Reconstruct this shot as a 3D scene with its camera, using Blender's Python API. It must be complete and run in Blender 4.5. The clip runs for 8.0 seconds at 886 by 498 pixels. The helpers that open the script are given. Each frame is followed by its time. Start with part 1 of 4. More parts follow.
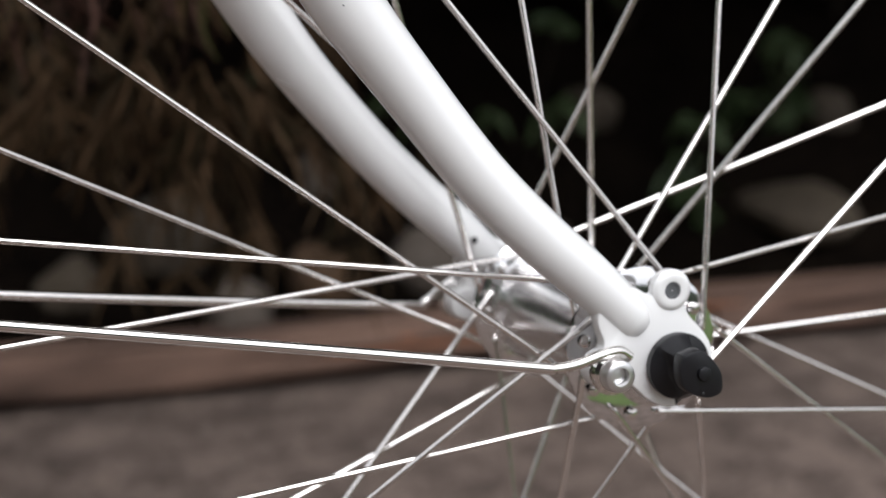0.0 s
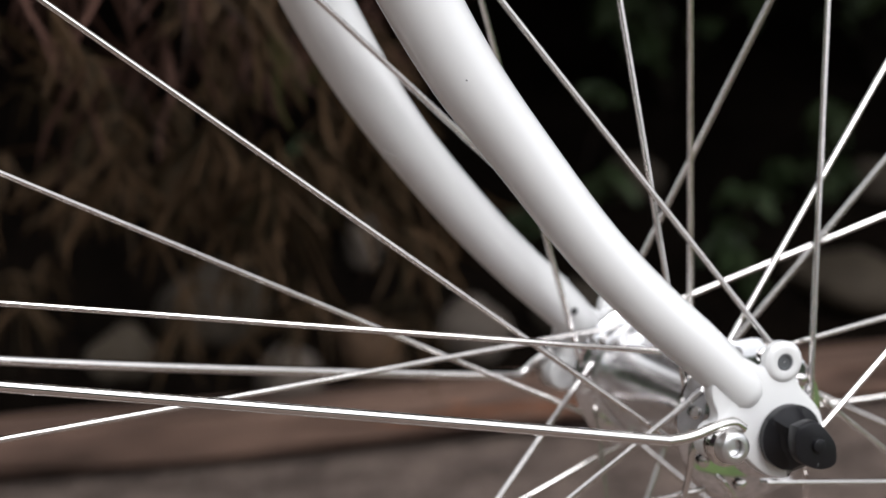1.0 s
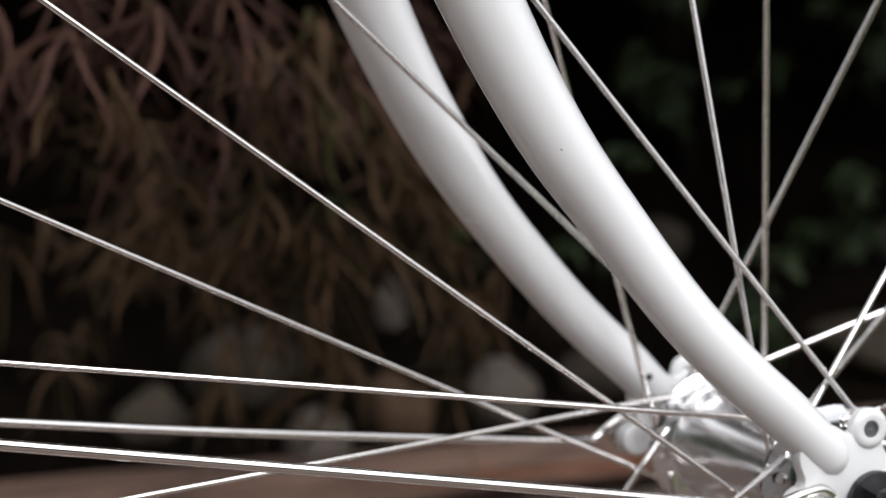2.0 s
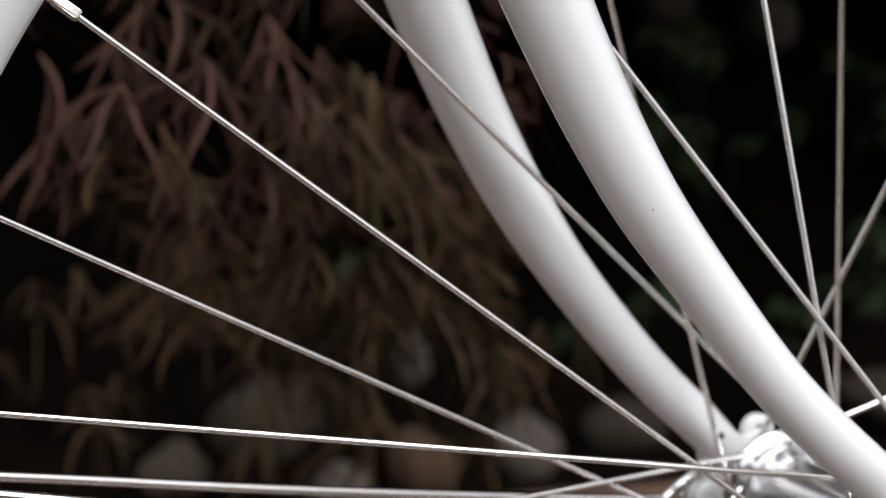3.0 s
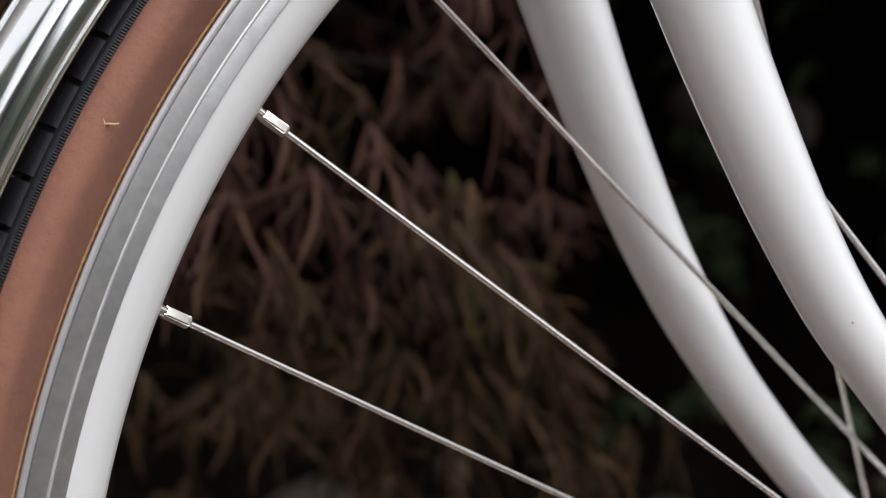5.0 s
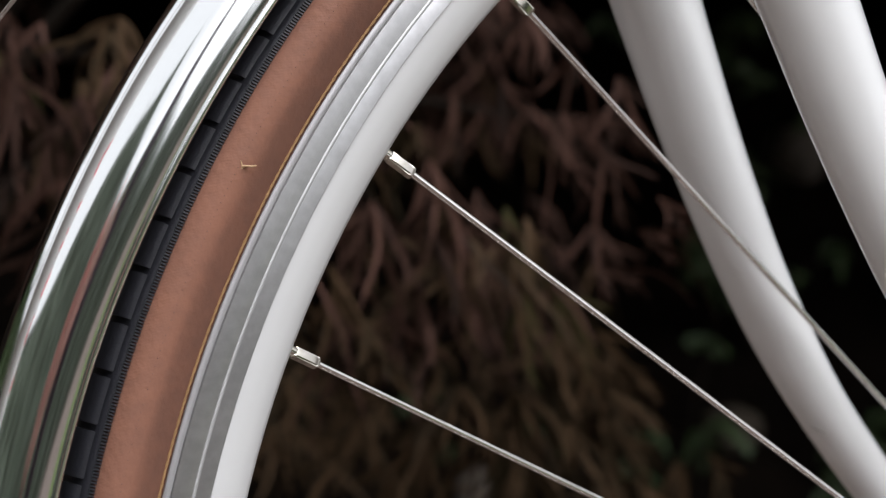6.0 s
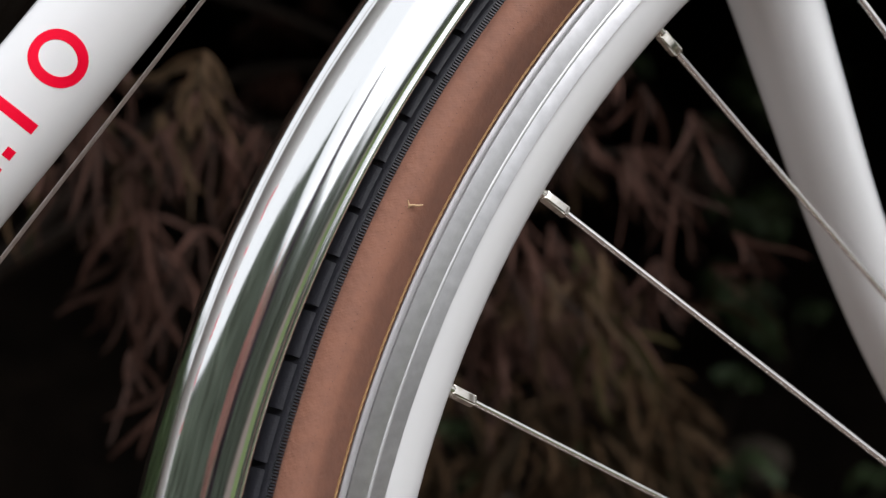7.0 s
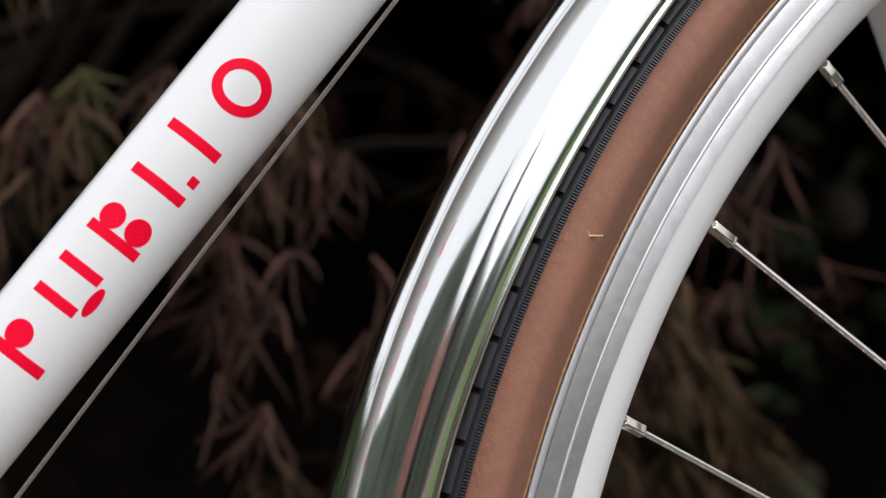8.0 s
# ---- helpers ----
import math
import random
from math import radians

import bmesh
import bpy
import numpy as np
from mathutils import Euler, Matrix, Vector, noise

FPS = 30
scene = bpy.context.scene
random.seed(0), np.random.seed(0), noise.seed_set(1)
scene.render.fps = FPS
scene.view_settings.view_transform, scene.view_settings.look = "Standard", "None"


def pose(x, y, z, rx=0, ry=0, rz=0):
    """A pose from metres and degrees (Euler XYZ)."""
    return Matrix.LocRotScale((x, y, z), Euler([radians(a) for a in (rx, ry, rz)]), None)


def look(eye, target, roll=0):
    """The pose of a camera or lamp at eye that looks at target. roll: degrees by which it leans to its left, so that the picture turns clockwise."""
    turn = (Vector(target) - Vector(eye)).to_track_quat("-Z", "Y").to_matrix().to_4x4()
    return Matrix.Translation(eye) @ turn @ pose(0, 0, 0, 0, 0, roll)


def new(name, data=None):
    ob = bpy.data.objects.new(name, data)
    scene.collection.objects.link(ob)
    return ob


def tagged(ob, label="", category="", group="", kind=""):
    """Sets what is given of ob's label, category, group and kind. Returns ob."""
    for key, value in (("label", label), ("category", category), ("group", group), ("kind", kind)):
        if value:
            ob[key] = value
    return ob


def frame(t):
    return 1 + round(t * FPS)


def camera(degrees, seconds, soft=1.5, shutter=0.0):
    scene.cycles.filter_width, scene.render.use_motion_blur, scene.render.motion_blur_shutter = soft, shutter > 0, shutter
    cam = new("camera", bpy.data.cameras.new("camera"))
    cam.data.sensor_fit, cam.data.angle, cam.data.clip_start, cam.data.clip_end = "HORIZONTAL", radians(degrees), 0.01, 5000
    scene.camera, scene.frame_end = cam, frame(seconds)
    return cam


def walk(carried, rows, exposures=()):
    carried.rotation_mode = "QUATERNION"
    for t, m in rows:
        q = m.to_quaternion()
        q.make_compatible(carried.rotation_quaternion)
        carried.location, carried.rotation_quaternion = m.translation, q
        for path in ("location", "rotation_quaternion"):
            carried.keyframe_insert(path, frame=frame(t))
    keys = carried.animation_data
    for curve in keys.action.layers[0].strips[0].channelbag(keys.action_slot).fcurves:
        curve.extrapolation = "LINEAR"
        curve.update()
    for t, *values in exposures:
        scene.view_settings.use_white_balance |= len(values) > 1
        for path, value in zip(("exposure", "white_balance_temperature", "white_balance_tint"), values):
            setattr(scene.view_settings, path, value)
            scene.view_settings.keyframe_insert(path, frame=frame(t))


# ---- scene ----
cam = camera(27.76, 8.0, soft=1.2)
PATH = [
    (0.0, (-0.2372, -0.4553, 0.5240), (0.1084, 0.4426, 0.2512), -1.73),
    (0.5, (-0.2491, -0.4531, 0.5252), (0.0917, 0.4518, 0.2703), -1.79),
    (1.0, (-0.2639, -0.4490, 0.5273), (0.0763, 0.4612, 0.2908), -1.80),
    (1.5, (-0.2760, -0.4464, 0.5293), (0.0653, 0.4678, 0.3110), -1.82),
    (3.0, (-0.3129, -0.4341, 0.5340), (0.0357, 0.4865, 0.3580), -1.49),
    (3.5, (-0.3230, -0.4300, 0.5350), (0.0281, 0.4933, 0.3793), -1.47),
    (4.0, (-0.3375, -0.4260, 0.5365), (0.0174, 0.4982, 0.3959), -1.51),
    (4.5, (-0.3531, -0.4208, 0.5387), (0.0053, 0.5035, 0.4071), -1.46),
    (6.0, (-0.4075, -0.4032, 0.5444), (-0.0321, 0.5176, 0.4385), -1.39),
    (6.5, (-0.4275, -0.3971, 0.5465), (-0.0483, 0.5230, 0.4489), -1.24),
    (7.0, (-0.4508, -0.3869, 0.5483), (-0.0657, 0.5315, 0.4580), -1.08),
    (7.5, (-0.4751, -0.3759, 0.5502), (-0.0868, 0.5418, 0.4669), -0.94),
    (8.0, (-0.4954, -0.3671, 0.5526), (-0.1032, 0.5492, 0.4713), -0.85),
]
walk(cam, [(t, look(eye, target, roll)) for t, eye, target, roll in PATH], [(0.0, 0.41, 6250, 12), (8.0, 0.41, 6250, 12)])

cam.data.dof.use_dof = True
cam.data.dof.focus_distance = 0.465
cam.data.dof.aperture_fstop = 11.5

# ---- world and sun: bright overcast sky ----
SUN_EL, SUN_AZ = 58.0, 170.0
world = bpy.data.worlds.new("overcast_sky")
scene.world = world
world.use_nodes = True
wn = world.node_tree
wn.nodes.clear()
sky = wn.nodes.new("ShaderNodeTexSky")
sky.sky_type, sky.sun_disc = "NISHITA", False
sky.sun_elevation, sky.sun_rotation = radians(SUN_EL), radians(SUN_AZ)
sky.air_density, sky.dust_density, sky.ozone_density = 1.0, 4.0, 1.0
grey = wn.nodes.new("ShaderNodeHueSaturation")
grey.inputs["Saturation"].default_value = 0.05
bg = wn.nodes.new("ShaderNodeBackground")
bg.inputs["Strength"].default_value = 0.15
wo = wn.nodes.new("ShaderNodeOutputWorld")
wn.links.new(sky.outputs[0], grey.inputs["Color"])
veil = wn.nodes.new("ShaderNodeMix")  # the cloud layer evens the sky out
veil.data_type, veil.blend_type = "RGBA", "LIGHTEN"
veil.inputs["Factor"].default_value = 1.0
veil.inputs["B"].default_value = (5.2, 5.25, 5.3, 1)
wn.links.new(grey.outputs[0], veil.inputs["A"])
wn.links.new(veil.outputs["Result"], bg.inputs["Color"])
wn.links.new(bg.outputs[0], wo.inputs["Surface"])

sun_data = bpy.data.lights.new("sun", "SUN")
sun_data.energy, sun_data.angle, sun_data.color = 1.0, radians(44), (1.0, 0.985, 0.965)
sun = new("sun", sun_data)
SUN_FROM = Vector((math.sin(radians(SUN_AZ)) * math.cos(radians(SUN_EL)),
                   math.cos(radians(SUN_AZ)) * math.cos(radians(SUN_EL)), math.sin(radians(SUN_EL))))
sun.matrix_world = look(SUN_FROM * 10, (0, 0, 0))

# ---- materials ----


def mat(name, base, rough=0.5, metal=0.0, coat=0.0, vary=0.0, scale=30.0, bump=0.0, bump_scale=200.0,
        tint=None, spread="", stretch=(1, 1, 1), rough_vary=0.0, detail=6.0, gloss=0.5):
    """A surface with a base colour, a second tint mixed in by noise at two scales, fine relief and uneven gloss."""
    m = bpy.data.materials.new(name)
    m.use_nodes = True
    nt = m.node_tree
    n, l = nt.nodes, nt.links
    p = n["Principled BSDF"]
    p.inputs["Base Color"].default_value = (*base, 1)
    p.inputs["Roughness"].default_value = rough
    p.inputs["Metallic"].default_value = metal
    p.inputs["Coat Weight"].default_value = coat
    p.inputs["Specular IOR Level"].default_value = gloss
    p.inputs["Coat Roughness"].default_value = 0.035
    co = n.new("ShaderNodeTexCoord")
    mp = n.new("ShaderNodeMapping")
    mp.inputs["Scale"].default_value = stretch
    l.new(co.outputs["Object"], mp.inputs["Vector"])

    def noise_node(s, d=detail):
        t = n.new("ShaderNodeTexNoise")
        t.inputs["Scale"].default_value, t.inputs["Detail"].default_value = s, d
        l.new(mp.outputs["Vector"], t.inputs["Vector"])
        return t
    if vary > 0 or spread:
        other = tint or tuple(c * 0.6 for c in base)
        big, small = noise_node(scale), noise_node(scale * 7)
        add = n.new("ShaderNodeMath")
        add.operation = "ADD"
        l.new(big.outputs["Fac"], add.inputs[0])
        l.new(small.outputs["Fac"], add.inputs[1])
        rng = n.new("ShaderNodeMapRange")
        rng.inputs["From Min"].default_value, rng.inputs["From Max"].default_value = 0.75, 1.25
        rng.inputs["To Max"].default_value = vary
        l.new(add.outputs[0], rng.inputs["Value"])
        fac = rng.outputs[0]
        if spread:
            pick = n.new("ShaderNodeObjectInfo" if spread == "object" else "ShaderNodeNewGeometry")
            two = n.new("ShaderNodeMath")
            two.operation = "MULTIPLY_ADD"
            two.inputs[1].default_value = 0.8
            l.new(pick.outputs["Random" if spread == "object" else "Random Per Island"], two.inputs[0])
            l.new(fac, two.inputs[2])
            fac = two.outputs[0]
        mix = n.new("ShaderNodeMix")
        mix.data_type, mix.clamp_factor = "RGBA", True
        mix.inputs["A"].default_value, mix.inputs["B"].default_value = (*base, 1), (*other, 1)
        l.new(fac, mix.inputs["Factor"])
        l.new(mix.outputs["Result"], p.inputs["Base Color"])
        if rough_vary:
            rr = n.new("ShaderNodeMapRange")
            rr.inputs["To Min"].default_value, rr.inputs["To Max"].default_value = rough - rough_vary, rough + rough_vary
            l.new(small.outputs["Fac"], rr.inputs["Value"])
            l.new(rr.outputs[0], p.inputs["Roughness"])
    if bump > 0:
        bn = n.new("ShaderNodeBump")
        bn.inputs["Strength"].default_value, bn.inputs["Distance"].default_value = bump, 0.4 / bump_scale
        bt = noise_node(bump_scale)
        l.new(bt.outputs["Fac"], bn.inputs["Height"])
        l.new(bn.outputs[0], p.inputs["Normal"])
    return m


WHITE = mat("white_gloss_paint", (0.79, 0.79, 0.785), 0.34, coat=1.0, vary=0.12, scale=9, tint=(0.68, 0.68, 0.67))
WHITE_RIM = mat("white_rim_enamel", (0.68, 0.68, 0.675), 0.42, coat=0.3, vary=0.2, scale=14, tint=(0.60, 0.60, 0.595))
CHROME = mat("polished_chrome", (0.88, 0.89, 0.88), 0.10, 1.0, vary=0.1, scale=60, tint=(0.8, 0.81, 0.8), rough_vary=0.02)
STEEL = mat("stainless_wire", (0.88, 0.85, 0.825), 0.05, 1.0, vary=0.3, scale=9, tint=(0.74, 0.70, 0.67), detail=1.0)
ALLOY = mat("polished_alloy", (0.84, 0.84, 0.85), 0.06, 1.0, vary=0.2, scale=90, tint=(0.76, 0.76, 0.77), rough_vary=0.015)
SATIN = mat("satin_alloy", (0.84, 0.84, 0.85), 0.24, 1.0, vary=0.25, scale=60, tint=(0.72, 0.72, 0.73), rough_vary=0.06)
BOLTM = mat("satin_bolt_chrome", (0.80, 0.80, 0.80), 0.36, 1.0, vary=0.2, scale=200, tint=(0.75, 0.75, 0.75))
NICKEL = mat("nickel_plate", (0.66, 0.63, 0.57), 0.14, 1.0, vary=0.5, scale=120, tint=(0.42, 0.39, 0.31))


def from_axle(m):
    """A node that gives the distance from the wheel's axle, and the material's nodes and links."""
    n, l = m.node_tree.nodes, m.node_tree.links
    co, split = n.new("ShaderNodeTexCoord"), n.new("ShaderNodeSeparateXYZ")
    l.new(co.outputs["Object"], split.inputs[0])
    flat, drop, far = n.new("ShaderNodeCombineXYZ"), n.new("ShaderNodeMath"), n.new("ShaderNodeVectorMath")
    drop.operation, drop.inputs[1].default_value, far.operation = "SUBTRACT", 0.345, "LENGTH"
    l.new(split.outputs["X"], flat.inputs["X"])
    l.new(split.outputs["Z"], drop.inputs[0])
    l.new(drop.outputs[0], flat.inputs["Z"])
    l.new(flat.outputs[0], far.inputs[0])
    return far, n, l


def brushed(name, base, rough, tint):
    """Turned metal: fine concentric lines about the axle, with a brushed sheen along them and faint scuffs."""
    m = mat(name, base, rough, 0.9, vary=0.6, scale=42, tint=tint, detail=4.0, rough_vary=0.10)
    far, n, l = from_axle(m)
    p = n["Principled BSDF"]
    lines = n.new("ShaderNodeTexNoise")
    lines.noise_dimensions = "1D"
    lines.inputs["Scale"].default_value, lines.inputs["Detail"].default_value = 2600, 3
    l.new(far.outputs["Value"], lines.inputs["W"])
    bump = n.new("ShaderNodeBump")
    bump.inputs["Strength"].default_value, bump.inputs["Distance"].default_value = 0.12, 0.0002
    l.new(lines.outputs["Fac"], bump.inputs["Height"])
    l.new(bump.outputs[0], p.inputs["Normal"])
    tangent = n.new("ShaderNodeTangent")
    tangent.direction_type, tangent.axis = "RADIAL", "Y"
    l.new(tangent.outputs[0], p.inputs["Tangent"])
    p.inputs["Anisotropic"].default_value = 0.75
    p.inputs["Anisotropic Rotation"].default_value = 0.25
    return m


TRACK = brushed("machined_brake_track", (0.60, 0.595, 0.60), 0.44, (0.40, 0.397, 0.40))
TRACK_LINE = mat("bright_track_bead", (0.60, 0.60, 0.60), 0.50, 0.7, vary=0.5, scale=60, tint=(0.48, 0.48, 0.48))
LIP = mat("pale_alloy_lip", (0.47, 0.465, 0.47), 0.55, 0.75, vary=0.4, scale=70, tint=(0.40, 0.39, 0.40))
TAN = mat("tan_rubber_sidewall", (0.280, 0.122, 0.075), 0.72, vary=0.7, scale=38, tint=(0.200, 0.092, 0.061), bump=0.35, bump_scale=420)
BORE = mat("bore_shade_grey", (0.11, 0.115, 0.12), 0.6, 0.2)
TAN_DARK = mat("dark_moulded_rubber", (0.15, 0.075, 0.055), 0.7)
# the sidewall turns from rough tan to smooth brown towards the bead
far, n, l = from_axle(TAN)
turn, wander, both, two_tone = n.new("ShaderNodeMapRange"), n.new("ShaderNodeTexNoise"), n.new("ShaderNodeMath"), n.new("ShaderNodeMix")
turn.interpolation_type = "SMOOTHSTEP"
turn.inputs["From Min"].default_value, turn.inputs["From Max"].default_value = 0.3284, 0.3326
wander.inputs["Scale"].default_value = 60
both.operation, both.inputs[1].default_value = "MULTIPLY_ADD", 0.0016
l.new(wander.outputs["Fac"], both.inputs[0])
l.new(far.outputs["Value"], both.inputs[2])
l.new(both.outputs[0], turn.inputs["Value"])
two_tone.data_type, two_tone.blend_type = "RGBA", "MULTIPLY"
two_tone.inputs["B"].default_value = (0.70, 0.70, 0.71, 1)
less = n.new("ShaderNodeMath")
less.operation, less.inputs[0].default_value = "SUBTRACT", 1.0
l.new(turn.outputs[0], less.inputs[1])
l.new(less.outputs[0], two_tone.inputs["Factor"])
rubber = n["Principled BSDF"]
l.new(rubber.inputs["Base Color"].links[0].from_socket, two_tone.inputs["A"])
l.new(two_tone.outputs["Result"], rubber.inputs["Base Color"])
# fine cords of the casing run slantwise through the rubber
grain, lean_to, cord, tooth = n.new("ShaderNodeTexGradient"), n.new("ShaderNodeMapping"), n.new("ShaderNodeMath"), n.new("ShaderNodeBump")
grain.gradient_type = "RADIAL"
lean_to.inputs["Location"].default_value, lean_to.inputs["Rotation"].default_value = (0, 0.345, 0), (radians(90), 0, 0)
l.new(n["Texture Coordinate"].outputs["Object"], lean_to.inputs["Vector"])
l.new(lean_to.outputs[0], grain.inputs["Vector"])
around, slant = n.new("ShaderNodeMath"), n.new("ShaderNodeMath")
around.operation, around.inputs[1].default_value = "MULTIPLY", 6.2832 * 2300
slant.operation, slant.inputs[1].default_value = "MULTIPLY_ADD", 5200.0
cord.operation = "SINE"
l.new(grain.outputs["Fac"], around.inputs[0])
l.new(far.outputs["Value"], slant.inputs[0])
l.new(around.outputs[0], slant.inputs[2])
l.new(slant.outputs[0], cord.inputs[0])
tooth.inputs["Strength"].default_value, tooth.inputs["Distance"].default_value = 0.045, 0.00010
l.new(cord.outputs[0], tooth.inputs["Height"])
l.new(rubber.inputs["Normal"].links[0].from_socket, tooth.inputs["Normal"])
l.new(tooth.outputs[0], rubber.inputs["Normal"])
THREAD = mat("golden_bead_thread", (0.37, 0.215, 0.090), 0.7, vary=0.5, scale=500, tint=(0.22, 0.125, 0.055), bump=0.5, bump_scale=900)
RUBBER = mat("black_tread_rubber", (0.015, 0.0155, 0.020), 0.48, vary=0.5, scale=60, tint=(0.030, 0.031, 0.040), bump=0.3, bump_scale=900)
PLASTIC = mat("black_moulded_plastic", (0.007, 0.007, 0.0085), 0.36, gloss=0.4, vary=0.4, scale=150, tint=(0.012, 0.012, 0.015), bump=0.15, bump_scale=1500)
DARK = mat("hole_shade_dark", (0.02, 0.02, 0.02), 0.6)
RED = mat("red_decal_film", (0.84, 0.0, 0.028), 0.45, coat=0.0, gloss=0.15, vary=0.08, scale=40, tint=(0.72, 0.004, 0.03))
CABLE = mat("bare_steel_cable", (0.42, 0.36, 0.32), 0.45, 0.7, vary=0.5, scale=300, tint=(0.25, 0.2, 0.17), bump=0.6, bump_scale=1400)
HAIRM = mat("pale_rubber_nib", (0.55, 0.36, 0.2), 0.6)
CHIP = mat("chipped_primer", (0.05, 0.06, 0.07), 0.6)
SCUFF = mat("scuffed_paint", (0.36, 0.34, 0.32), 0.6)
ASPHALT = mat("worn_asphalt", (0.195, 0.148, 0.124), 0.85, vary=1.0, scale=22, tint=(0.050, 0.038, 0.032), bump=0.8, bump_scale=220, gloss=0.2)
GRIT = mat("pale_grit", (0.30, 0.25, 0.21), 0.8, vary=0.6, scale=120, tint=(0.16, 0.13, 0.11), spread="island", gloss=0.2)
LAWN = mat("lawn_grass", (0.100, 0.145, 0.042), 0.8, vary=1.0, scale=4, tint=(0.055, 0.085, 0.022), bump=0.6, bump_scale=60, gloss=0.1)
# nearly black: deep shade under the planting is put into the soil colour
SOIL = mat("shade_black_bark_soil", (0.0022, 0.0016, 0.0012), 0.95, vary=0.9, scale=14, tint=(0.0075, 0.0053, 0.0038), bump=1.0, bump_scale=60, gloss=0.02)
TIMBER = mat("weathered_red_timber", (0.215, 0.134, 0.100), 0.8, vary=1.0, scale=8, tint=(0.075, 0.050, 0.040), bump=0.8, bump_scale=60,
             stretch=(0.12, 1, 1), gloss=0.15)
REDWOOD = mat("torn_red_wood", (0.30, 0.125, 0.065), 0.75, vary=0.8, scale=30, tint=(0.14, 0.07, 0.045), bump=0.6, bump_scale=90, stretch=(0.12, 1, 1), gloss=0.15)
STONE = mat("river_stone", (0.075, 0.059, 0.041), 0.8, vary=0.4, scale=16, tint=(0.022, 0.018, 0.015), bump=0.6, bump_scale=90, spread="object", gloss=0.2)
STONE_TAN = mat("tan_river_stone", (0.085, 0.05, 0.028), 0.8, vary=0.8, scale=20, tint=(0.045, 0.03, 0.02), bump=0.6, bump_scale=90, gloss=0.2)
STONE_PALE = mat("pale_river_stone", (0.115, 0.094, 0.077), 0.8, vary=0.6, scale=20, tint=(0.048, 0.042, 0.036), bump=0.6, bump_scale=90, gloss=0.2)
LEAF_RED = mat("dissected_maple_leaf", (0.094, 0.048, 0.036), 0.65, vary=0.3, scale=25, tint=(0.010, 0.006, 0.004), spread="island", gloss=0.07)
# paler than leaves: light shining through them is put into the colour
STREAK_PINK = mat("streak_salmon_pink", (0.68, 0.33, 0.29), 0.6, vary=0.5, scale=12, tint=(0.72, 0.42, 0.36), spread="island", gloss=0.3)
STREAK_PURPLE = mat("streak_purple_leaf", (0.050, 0.036, 0.050), 0.55, vary=0.5, scale=12, tint=(0.075, 0.050, 0.066), spread="island", gloss=0.3)
LEAF_BRIGHT = mat("bright_green_leaf", (0.050, 0.085, 0.026), 0.55, vary=0.5, scale=30, tint=(0.068, 0.10, 0.04), spread="island", gloss=0.3)
# hedge leaf green pulled down so that the colour holds the shade
LEAF_HEDGE = mat("shade_dark_hedge_leaf", (0.007, 0.010, 0.005), 0.6, vary=0.5, scale=20, tint=(0.014, 0.018, 0.009), spread="island", gloss=0.07)
LEAF_YOUNG = mat("young_maple_leaf", (0.056, 0.043, 0.017), 0.6, vary=0.4, scale=25, tint=(0.028, 0.028, 0.010), spread="island", gloss=0.07)
LEAF_OLIVE = mat("olive_maple_leaf", (0.076, 0.045, 0.024), 0.65, vary=0.4, scale=25, tint=(0.012, 0.009, 0.004), spread="island", gloss=0.07)
LEAF_GREEN = mat("green_leaf", (0.025, 0.045, 0.015), 0.6, vary=0.5, scale=30, tint=(0.040, 0.060, 0.023), spread="island", gloss=0.3)
TREES = mat("far_tree_foliage", (0.095, 0.118, 0.085), 0.8, vary=0.9, scale=1.2, tint=(0.125, 0.142, 0.112), bump=1.0, bump_scale=6, gloss=0.1)
# almost black green: the gloom inside the hedge is put into its colour
HEDGE = mat("shade_black_hedge_foliage", (0.004, 0.0062, 0.003), 0.9, vary=0.8, scale=12, tint=(0.010, 0.0155, 0.006), bump=1.0, bump_scale=25, gloss=0.03)
BARK = mat("grey_brown_bark", (0.022, 0.016, 0.012), 0.85, vary=0.8, scale=25, tint=(0.010, 0.008, 0.006), bump=0.8, bump_scale=80, gloss=0.1)

# ---- builders ----


def thing(name, label, category, group="", kind="", m=None):
    ob = new(name)
    if m is not None:
        ob.matrix_world = m
    return tagged(ob, label, category, group, kind)


def to_mesh(name, bm, material, smooth=True):
    bmesh.ops.recalc_face_normals(bm, faces=bm.faces)
    me = bpy.data.meshes.new(name)
    bm.to_mesh(me)
    bm.free()
    me.materials.append(material)
    if smooth:
        me.shade_smooth()
        me.set_sharp_from_angle(angle=radians(38))
    return me


def part(name, bm, material, parent=None, label="", smooth=True, m=None):
    ob = new(name, bm if isinstance(bm, bpy.types.Mesh) else to_mesh(name, bm, material, smooth))
    if parent is not None:
        ob.parent = parent
    if m is not None:
        ob.matrix_basis = m
    return tagged(ob, label)


HUB_Z = 0.345
AXLE = Vector((0, 0, HUB_Z))


def on_wheel(r, y, degrees):
    a = radians(degrees)
    return Vector((r * math.cos(a), y, HUB_Z + r * math.sin(a)))


def turned(degrees):
    """Turn about the axle, counter-clockwise as seen from the side of the near dropout."""
    return Matrix.Translation(AXLE) @ Matrix.Rotation(-radians(degrees), 4, "Y") @ Matrix.Translation(-AXLE)


